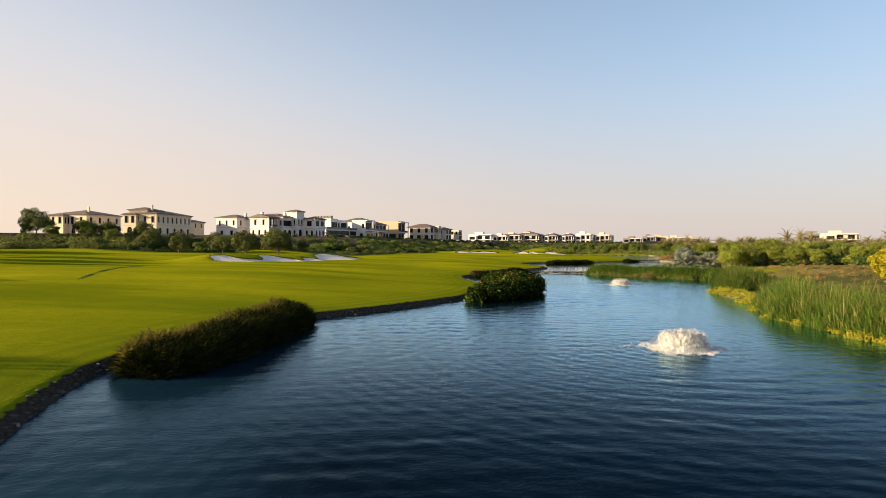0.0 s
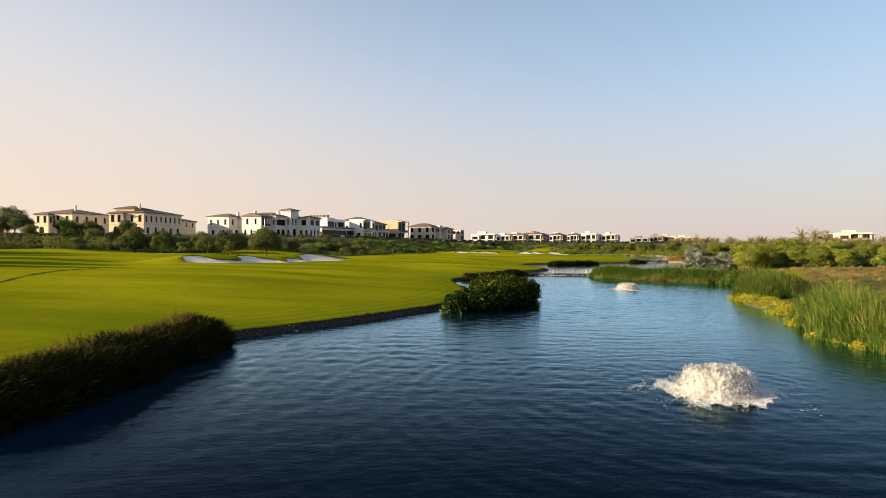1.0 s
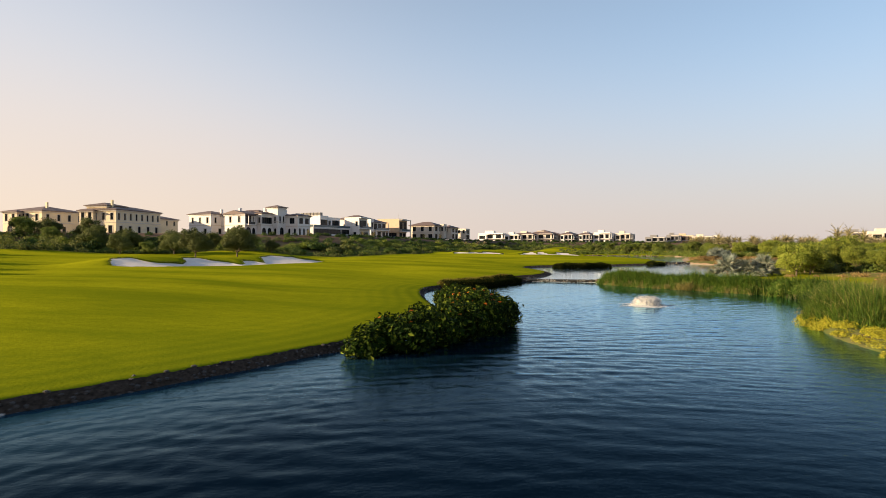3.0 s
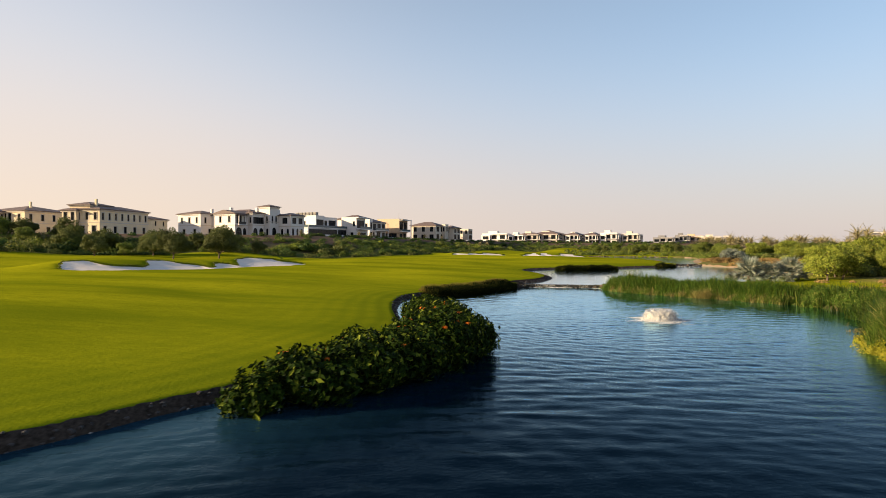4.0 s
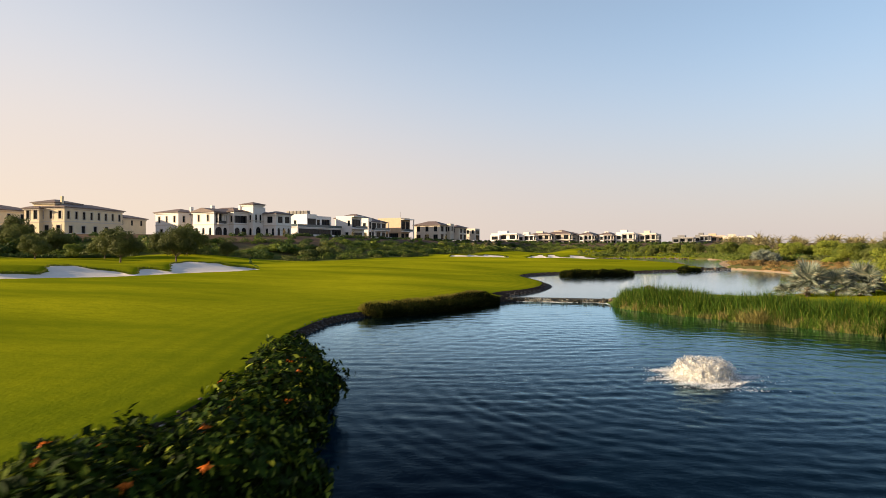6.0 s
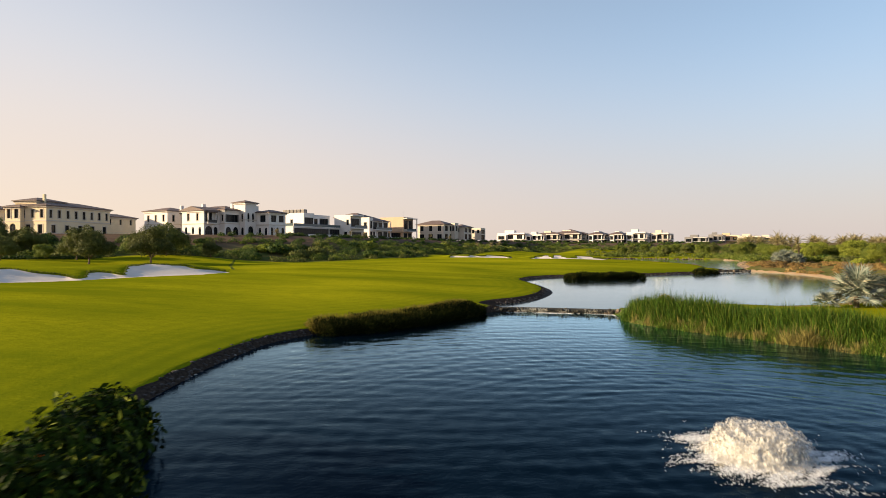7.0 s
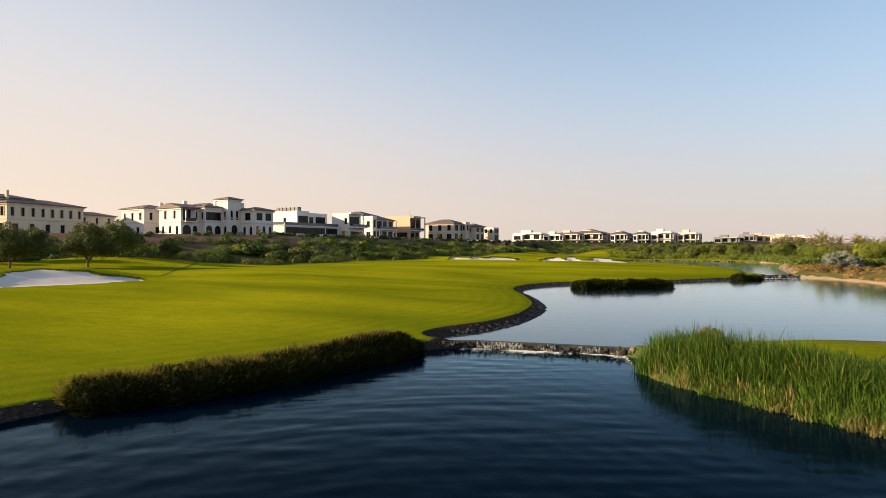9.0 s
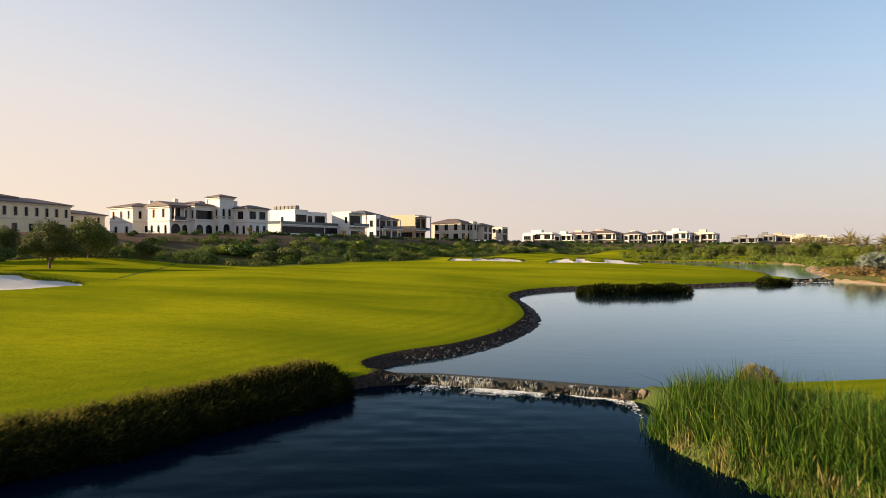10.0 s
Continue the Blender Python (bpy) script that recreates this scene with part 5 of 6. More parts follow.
def hip_roof(x0, x1, y0, y1, z, rise, over=0.7, gable=""):
    """A tiled roof with a thick eave and rows of tile ridges. gable 'y': upright ends along y."""
    bm = bmesh.new()
    x0, x1, y0, y1 = x0 - over, x1 + over, y0 - over, y1 + over
    w, d = x1 - x0, y1 - y0
    c = Vector(((x0 + x1) / 2, (y0 + y1) / 2, 0))
    if gable == "y":
        ridge = [(c.x, y0, z + rise), (c.x, y1, z + rise)]
    elif w > d:
        ridge = [(x0 + d / 2, c.y, z + rise), (x1 - d / 2, c.y, z + rise)]
    else:
        ridge = [(c.x, y0 + w / 2, z + rise), (c.x, y1 - w / 2, z + rise)]
    low = [bm.verts.new(p) for p in ((x0, y0, z - .22), (x1, y0, z - .22), (x1, y1, z - .22), (x0, y1, z - .22))]
    a, b, e, f = [bm.verts.new(p) for p in ((x0, y0, z), (x1, y0, z), (x1, y1, z), (x0, y1, z))]
    r, s = [bm.verts.new(p) for p in ridge]
    for q in ((low[3], low[2], low[1], low[0]), (low[0], low[1], b, a), (low[1], low[2], e, b), (low[2], low[3], f, e), (low[3], low[0], a, f)):
        bm.faces.new(q)
    if gable == "y" or not w > d:
        faces = [(a, b, r), (b, e, s, r), (e, f, s), (f, a, r, s)]
    else:
        faces = [(a, b, s, r), (b, e, s), (e, f, r, s), (f, a, r)]
    for q in faces:
        bm.faces.new(q)
    return bm




def villa(label, at, turn, wall, blocks, name="villa", extras=()):
    """blocks: (x0, x1, y0, y1, z0, z1, roof, front holes, right holes); local -y is the front, +x the golf side."""
    root = thing(name, at, label, "house", "villas along the golf course", turn)
    for x0, x1, y0, y1, z0, z1, roof, front, right in blocks:
        bm = bmesh.new()
        opening_wall(bm, Vector((x0, y0, 0)), Vector((1, 0, 0)), x1 - x0, z0, z1, front)
        opening_wall(bm, Vector((x1, y0, 0)), Vector((0, 1, 0)), y1 - y0, z0, z1, right)
        opening_wall(bm, Vector((x1, y1, 0)), Vector((-1, 0, 0)), x1 - x0, z0, z1, [])
        opening_wall(bm, Vector((x0, y1, 0)), Vector((0, -1, 0)), y1 - y0, z0, z1, [])
        top = [bm.verts.new(p) for p in ((x0, y0, z1), (x1, y0, z1), (x1, y1, z1), (x0, y1, z1))]
        bm.faces.new(top)
        if roof == "flat":
            for q in ((x0, x1, y0, y0 + .25), (x0, x1, y1 - .25, y1), (x0, x0 + .25, y0 + .25, y1 - .25), (x1 - .25, x1, y0 + .25, y1 - .25)):
                box(bm, *q, z1, z1 + 0.5)
        part("wall", bm, wall, root)
        if roof == "hip":
            part("roof", hip_roof(x0, x1, y0, y1, z1 + .22, min(x1 - x0, y1 - y0) * 0.10 + 0.35), M_TILE, root, "brown tiled hip roof")
        elif roof == "steep":
            part("roof", hip_roof(x0, x1, y0, y1, z1 + .22, min(x1 - x0, y1 - y0) * 0.17 + 0.25, 0.9), M_TILE, root, "brown tiled hip roof")
        elif roof == "gable":
            part("roof", hip_roof(x0, x1, y0, y1, z1 + .22, (x1 - x0) * 0.13, gable="y"), M_TILE, root, "brown tiled gable roof")
        if roof in ("hip", "steep", "gable"):
            bm = bmesh.new()
            for q in ((x0 - .3, x1 + .3, y0 - .3, y0 - .004), (x1 + .004, x1 + .3, y0 - .004, y1 + .3)):
                box(bm, *q, z1 - .42, z1 - .02)
            part("cornice", bm, M_WHITE if wall is M_WHITE else M_STONE, root, "pale moulded cornice")
        if z1 - z0 > 7 and roof != "flat":
            bm = bmesh.new()
            zc = z0 + (z1 - z0) * 0.5
            box(bm, x0 - .12, x1 + .12, y0 - .12, y0 - .003, zc - .15, zc + .15)
            box(bm, x1 + .003, x1 + .12, y0 - .003, y1, zc - .15, zc + .15)
            part("string_course", bm, M_STONE, root)
        for o, u, holes in ((Vector((x0, y0, 0)), 0, front), (Vector((x1, y0, 0)), 90, right)):
            d = Vector((1, 0, 0)) if u == 0 else Vector((0, 1, 0))
            n = Vector((0, -1, 0)) if u == 0 else Vector((1, 0, 0))
            for c, b, w, h, arched in holes:
                fm, gm = window_meshes(w, h, arched)
                win = part("window", fm, None, root)
                q = o + d * c - n * 0.22
                win.matrix_basis = pose(q.x, q.y, b, 0, 0, u)
                part("pane", gm, None, win)
                if not arched and w < 2.0 and z1 - z0 > 7.8:
                    part("surround", surround_mesh(w, h), None, win, "pale stone surround")
    for nm, bx, mt, lb in extras:
        bm = bmesh.new()
        box(bm, *bx)
        bmesh.ops.bevel(bm, geom=bm.edges[:], offset=0.03, segments=1, affect="EDGES")
        part(nm, bm, mt, root, lb)
    return root


def row(length, n, z, w, h, arched=False, lead=None):
    """n evenly spaced openings along a wall."""
    lead = lead if lead is not None else length / n / 2
    step = (length - 2 * lead) / max(1, n - 1) if n > 1 else 0
    return [(lead + k * step if n > 1 else length / 2, z, w, h, arched) for k in range(n)]


TURN = -23.7
# white villa with arches and a tower; local origin at the corner of its gabled wing
villa("white rendered villa with arches, tower and brown tiled roofs", (-71.4, 250, 9.4), TURN, M_WHITE, [
    (-27.6, -16.2, -.5, 9, 0, 8.3, "hip", row(11.4, 3, 5.0, .9, 2.1) + row(11.4, 2, .2, 1.4, 2.6, False, 3), row(9.5, 2, 5.0, .9, 2.1, False, 2.2) + row(9.5, 1, .2, 2.2, 2.8)),
    (-16.2, -9.85, 4.5, 13, 0, 7.7, "hip", row(6.35, 1, 4.8, 1.6, 2.2) + row(6.35, 1, .2, 2.4, 2.8), []),
    (-9.85, 0, 0, 12.2, 0, 8.0, "gable", row(9.85, 2, 5.0, .9, 2.2, False, 2.8) + row(9.85, 3, .2, 1.1, 2.8, True, 1.8), [(1.9, 4.6, 2.6, 2.9, False), (4.8, 5.0, .9, 2.1, False)] + [(1.9, .1, 2.8, 3.2, True), (4.6, .1, 1.6, 3.0, True)]),
    (-.2, 4.8, 12.2, 17, 0, 11.0, "hip", row(5, 2, 5, .8, 2.6, True, 1.4) + row(5, 2, .1, 1.1, 3.0, True, 1.3), row(4.8, 2, 5, .9, 2.8, True, 1.4) + row(4.8, 1, .1, 2.2, 3.4, True)),
    (4.8, 10.5, 17, 24.5, 0, 7.9, "hip", row(5.7, 1, 4.9, 2.4, 2.2) + row(5.7, 2, .1, 1.1, 3.0, True, 1.5), row(7.5, 2, 4.9, 2.3, 2.2, False, 2.0) + row(7.5, 3, .1, 1.2, 3.1, True, 1.3)),
    (-14, 4.8, 17, 24, 0, 7.9, "hip", [], []),
    (-14.5, -5.5, 13.2, 17, 0, 9.6, "hip", [], []),
    (0, 2.2, 6.2, 12.2, 0, 8.4, "hip", row(2.2, 1, 5, .8, 2.0), row(6, 1, 4.7, 4.6, 2.4) + row(6, 2, .1, 2.2, 3.1, True, 1.5)),
], extras=[("garden_wall", (-30, 3, -5, -4.7, -1.5, 0.7), M_WHITE, "low white garden wall"), ("chimney", (-12, -11, 9, 10.2, 7, 11.0), M_WHITE, "white chimney"), ("chimney", (-4, -3, 14, 15, 8, 11.0), M_WHITE, "white chimney"), ("chimney", (-17.4, -16.6, 5, 6, 7, 10.4), M_WHITE, "white chimney"),
           ("balcony", (0.003, 1.3, 0.6, 4.0, 4.0, 4.3), M_WHITE, "white balcony slab"), ("garden_wall", (3, 3.3, -5, 14, -1.5, 0.5), M_WHITE, "low white garden wall"),
           ("balustrade", (1.2, 1.26, 0.6, 4.0, 4.3, 5.2), M_FRAME, "dark railing"), ("column", (0.9, 1.2, 0.7, 1.0, 4.3, 7.5), M_WHITE, "white loggia column"), ("column", (0.9, 1.2, 3.6, 3.9, 4.3, 7.5), M_WHITE, "white loggia column"),
           ("loggia_roof", (0.003, 1.6, 0.4, 4.2, 7.5, 7.9), M_TILE, "brown tiled loggia roof"), ("shutter", (2.203, 2.29, 6.5, 7.0, 4.7, 7.1), M_FRAME, "dark shutter"), ("shutter", (2.203, 2.29, 11.3, 11.8, 4.7, 7.1), M_FRAME, "dark shutter"),
           ("chimney", (1.8, 2.8, 19, 20, 8, 10.4), M_WHITE, "white chimney")])
# yellow villas
villa("cream yellow two-storey villa with shallow tiled roof", (-109.2, 232.4, 9.6), -8, M_CREAM, [
    (-12.6, 0, 0, 24, 0, 8.4, "hip", row(12.6, 4, 5.0, 1.1, 2.4) + row(12.6, 3, .3, 1.6, 2.8), row(24, 8, 5.0, 1.0, 2.3) + row(24, 5, .2, 1.5, 2.8)),
    (-10, -2, 24, 38, 0, 6.4, "hip", [], row(14, 3, 4.0, 1.0, 1.8)),
    (-12.2, -4.6, 1.2, 11, 8.6, 9.9, "hip", [], []),
    (-12.9, -7.6, -1.3, -0.01, 0, 8.0, "hip", row(5.3, 2, 4.9, 1.3, 2.6) + row(5.3, 1, .2, 2.0, 3.2, True), []),
], extras=[("chimney", (-4.4, -3.7, 3, 3.7, 9, 12), M_CREAM, "cream chimney"), ("garden_wall", (3.4, 3.7, -4, 40, -2, 0.6), M_WHITE, "low white garden wall")])
villa("cream yellow villa with tall windows and chimney", (-141.5, 242, 9.8), -14, M_CREAM, [
    (-17, 0, 0, 18, 0, 8.4, "hip", [(2, 5.0, .9, 2.4, False), (4.2, 5.0, .9, 2.4, False), (8, 4.6, 1.5, 3.0, False), (10.2, 4.6, 1.5, 3.0, False), (14.5, 5, 1.2, 2.4, False)] + row(17, 4, .3, 1.8, 3.0, True), row(18, 4, 5.0, 1.2, 2.3) + row(18, 3, .2, 1.6, 2.8)),
    (-15.5, -9, -2.2, -0.01, 0, 8.0, "hip", row(6.5, 2, 4.8, 1.3, 2.6) + row(6.5, 1, .2, 2.4, 3.2, True), row(2.19, 1, 4.8, .9, 2.4)),
], extras=[("chimney", (-5.4, -4.7, 6, 6.7, 9, 12), M_CREAM, "cream chimney"), ("garden_wall", (-30, 3, -6, -5.7, -2, 0.6), M_WHITE, "low white garden wall")])
# modern white villa: a terrace over a dark glazed ground floor, white boxes above
ac = []
for k in range(6):
    ac.append(("air_conditioner", (-11.6 + 1.85 * k, -10.1 + 1.85 * k, 1.2, 2.9, 9.3, 11.1), M_METAL, "grey rooftop cooling unit"))
    for q in range(4):
        ac.append(("louvre", (-11.5 + 1.85 * k, -10.2 + 1.85 * k, 1.12, 1.196, 9.6 + q * 0.36, 9.78 + q * 0.36), M_FRAME, "dark louvre"))
villa("white modern flat-roofed villa with terrace and dark glazing", (-54, 294, 9.4), TURN, M_WHITE, [
    (-12, 0, 0, 6, 4.4, 9.2, "flat", row(12, 1, 5.6, 1.3, 1.7, False, 3), [(3.0, 4.6, 5.0, 3.4, False)]),
    (-9, -1.4, 6, 17, 4.4, 8.8, "flat", [], [(2.4, 4.6, 2.6, 3.2, False), (7.4, 4.6, 5.2, 3.4, False)]),
    (1, 9, 17, 24, 4.41, 9.0, "flat", [(6.6, 5.4, 1.2, 2.2, False)], [(3.3, 4.8, 5.6, 3.3, False)]),
    (-8, 4, -10, 17, 0, 4.1, "none", [(3.0, .2, 2.4, 2.6, False)], [(10.2, 1.5, 19.4, 2.2, False), (23.4, .1, 6.4, 3.6, False)]),
    (-6, 9, 17.01, 26, 0, 4.4, "none", [(12.6, .2, 1.6, 2.6, False)], [(4.2, .3, 6.4, 2.4, False)]),
], extras=ac + [("terrace_slab", (-8.2, 4.3, -10.3, 16.9, 4.1, 4.4), M_WHITE, "white terrace slab"), ("garden_wall", (-14, 8.6, -13.4, -13.1, -1.8, 1.4), M_WHITE, "low white garden wall"),
                ("garden_wall", (8.6, 8.9, -13.4, 10, -1.8, 1.4), M_WHITE, "low white garden wall"), ("balustrade", (4.1, 4.16, -10, 16.9, 4.4, 5.35), M_PALE_GLASS, "glass balustrade"),
                ("balustrade", (-8, 4.1, -10.2, -10.14, 4.4, 5.35), M_PALE_GLASS, "glass balustrade"), ("balcony", (9.003, 11.2, 17, 25.5, 4.0, 4.4), M_WHITE, "white balcony slab"),
                ("balustrade", (11.1, 11.16, 17, 25.5, 4.4, 5.35), M_PALE_GLASS, "glass balustrade"), ("roof_edge", (9.003, 10.2, 16.8, 24.4, 9.0, 9.5), M_WHITE, "white projecting roof edge")])
villa("white villa with glazed balconies and brown hip roofs", (-39.5, 345, 9.9), TURN, M_WHITE, [
    (-21, -7, 2, 13, 0, 10.2, "steep", row(14, 2, 5, 1.8, 2.4) + row(14, 2, .3, 2, 2.6), row(11, 2, 5, 3.6, 2.8) + row(11, 2, .3, 3.4, 3)),
    (-4.5, 0, 0, 3, 0, 9.4, "flat", row(4.5, 1, 5, 1.6, 2.6) + row(4.5, 1, .2, 2.2, 2.8), row(3, 1, 5, 1.6, 3.2) + row(3, 1, .2, 1.8, 3.2)),
    (-10, -.8, 3, 16.5, 0, 8.3, "steep", row(5.5, 1, 5, 1.8, 2.6), [(2.6, 4.6, 4.4, 3.2, False), (7.4, 4.6, 3.8, 3.2, False), (11.4, 4.6, 3.2, 3.2, False)] + row(13.5, 3, .2, 3.4, 3.2)),
], extras=[("balcony", (-.79, 1.6, 3.1, 16.5, 4.0, 4.4), M_WHITE, "white balcony slab"), ("balustrade", (1.5, 1.56, 3.2, 16.4, 4.4, 5.4), M_PALE_GLASS, "glass balustrade"),
           ("column", (0.9, 1.3, 3.2, 3.6, -1, 4.0), M_WHITE, ""), ("column", (0.9, 1.3, 9, 9.4, -1, 4.0), M_WHITE, ""), ("column", (0.9, 1.3, 15.8, 16.2, -1, 4.0), M_WHITE, ""),
           ("column", (0.9, 1.2, 15.9, 16.2, 4.4, 8.3), M_WHITE, ""), ("column", (0.9, 1.2, 9, 9.3, 4.4, 8.3), M_WHITE, ""), ("garden_wall", (4, 4.3, -4, 20, -1.8, 0.9), M_WHITE, "low white garden wall")])
villa("beige modern villa with tall blank wall", (-26.9, 366, 9.8), TURN, M_BEIGE, [
    (-14, 0, 0, 9, 3.6, 10.6, "flat", [], [(2.4, 5.2, 3.4, 4.2, False), (6.6, 5.2, 3.4, 4.2, False)]),
    (-13, -.6, 0.6, 9, 0, 3.6, "none", [(6, .1, 10, 3.2, False)], [(2.4, .2, 3.2, 3.0, False), (6.2, .2, 3.0, 3.0, False)]),
], extras=[("mast", (-0.6, -0.5, 0.5, 0.6, 10.4, 14), M_METAL, "thin metal mast"), ("balcony", (0.003, 1.6, 0.5, 9.5, 4.0, 4.4), M_WHITE, "white balcony slab"),
           ("balustrade", (1.5, 1.56, 0.5, 9.5, 4.4, 5.4), M_PALE_GLASS, "glass balustrade"), ("roof_edge", (0.003, 2.2, -0.2, 10, 10.2, 10.6), M_WHITE, "white projecting roof edge"),
           ("column", (1.7, 2.1, 9.4, 9.8, -1, 10.2), M_WHITE, "")])
villa("cream villa with brown hip roofs and dark windows", (-8, 378, 9.9), TURN, M_STONE, [
    (-15.5, 0, 0, 11, 0, 7.7, "steep", row(15.5, 3, 4.4, 1.9, 2.7) + row(15.5, 3, .2, 2.6, 2.6), row(11, 2, 4.4, 3.2, 2.7) + row(11, 2, .2, 3.2, 2.8)),
    (0, 2.2, 8, 12, 0, 8.2, "flat", row(2.2, 1, 4.6, 1.0, 2.4), row(4, 1, 4.6, 1.6, 2.6)),
    (-2, 5.0, 13, 22, 0, 6.6, "steep", row(7, 1, 4.0, 1.4, 2.0), row(9, 2, 3.9, 3.0, 2.3) + row(9, 2, .2, 3.0, 2.8)),
    (2, 8, 27, 33, 0, 6.0, "flat", row(6, 2, 3.6, 1.4, 2.0), row(6, 1, 3.4, 4.4, 2.2) + row(6, 1, .2, 4.4, 2.6)),
])


def far_villa(label, x, y, z, wall, w, d, h, roof, nf, nr, turn=TURN):
    """A two-storey house in the far row: its near corner, front width and depth."""
    up, lo = h * 0.56, 0.3
    villa(label, (x, y, z), turn, wall, [
        (-w, 0, 0, d, 0, h, roof, row(w, nf, up, w / nf * 0.62, 2.6) + row(w, nf, lo, w / nf * 0.68, 2.8), row(d, nr, up, d / nr * 0.84, 2.9) + row(d, nr, lo, d / nr * 0.78, 3.0)),
        (-w * 0.55, w * 0.18, d * 0.55, d * 1.15, 0, h * 0.93, roof, [], row(d * 0.6, 2, up, 2.6, 2.2) + row(d * 0.6, 2, lo, 2.6, 2.5)),
        (-w * 0.78, -w * 0.42, d * 0.25, d * 0.7, h + .01, h + 1.7, "flat", [], []),
        (-w * 0.98, -w * 0.62, -2.2, -0.01, 0, h * 0.86, "flat", row(w * 0.36, 1, h * 0.52, w * 0.24, 2.2) + row(w * 0.36, 1, lo, w * 0.22, 2.6), row(2.19, 1, h * 0.52, 1.2, 2.2)),
    ], extras=[("balcony", (0.003, 1.5, 0.2, d * 0.54, h * 0.5, h * 0.5 + .35), M_WHITE, "white balcony slab"), ("balustrade", (1.4, 1.46, 0.2, d * 0.54, h * .5 + .35, h * .5 + 1.25), M_PALE_GLASS, "glass balustrade"),
               ("balcony", (-w * 0.6, -0.1, -1.4, -0.003, h * 0.5, h * 0.5 + .3), M_WHITE, "white balcony slab"), ("column", (1.1, 1.4, 0.3, 0.6, h * .5 + .36, h - .1), M_WHITE, ""),
               ("roof_edge", (-w * 0.6, 0.9, -1.2, -0.003, h - .35, h - .02), M_WHITE, "white projecting roof edge")])


for x, w, d, h, roof, wall, text in ((36, 18, 9, 7.6, "flat", M_WHITE, "white flat-roofed house in the far row"), (47, 10, 8, 6.6, "flat", M_WHITE, "low white house with a flat roof in the far row"),
                                     (57, 12, 6, 7.2, "steep", M_STONE, "cream hip-roofed house in the far row"), (70, 15, 14, 7.6, "steep", M_STONE, "cream house with dark balconies in the far row"),
                                     (84, 8, 21, 7.0, "steep", M_WHITE, "white house with glazed balconies in the far row"), (96, 7, 22, 7.0, "steep", M_WHITE, "shaded white house with brown roof in the far row"),
                                     (110, 11, 9, 8.0, "flat", M_WHITE, "white stepped house in the far row"), (124, 10, 9, 7.4, "flat", M_STONE, "cream cubic house in the far row")):
    far_villa(text, x, 455, 6.9, wall, w, d, h, roof, 3, 3)
for x, y, w, d, h, wall, text in ((182, 560, 16, 20, 7.0, M_GREY, "grey modern house beyond the ponds"), (196, 566, 10, 12, 9.0, M_GREY, "dark grey cubic house beyond the ponds"), (212, 575, 16, 18, 8.6, M_BEIGE, "pinkish beige house beyond the ponds"),
                                  (222, 560, 16, 12, 7.6, M_STONE, "cream house beyond the ponds"), (236, 562, 14, 10, 6.8, M_STONE, "cream stepped house beyond the ponds"), (300, 470, 22, 20, 9.4, M_GREY, "grey house behind the palm grove"),
                                  (258, 380, 18, 14, 7.4, M_STONE, "cream house behind the palm grove")):
    far_villa(text, x, y, 6.4, wall, w, d, h, "flat", 3, 3)


# ------------------------------------------------------------------ fountains, weir, banks
def smooth_step(x, a, b):
    s = min(1.0, max(0.0, (x - a) / (b - a)))
    return s * s * (3 - 2 * s)


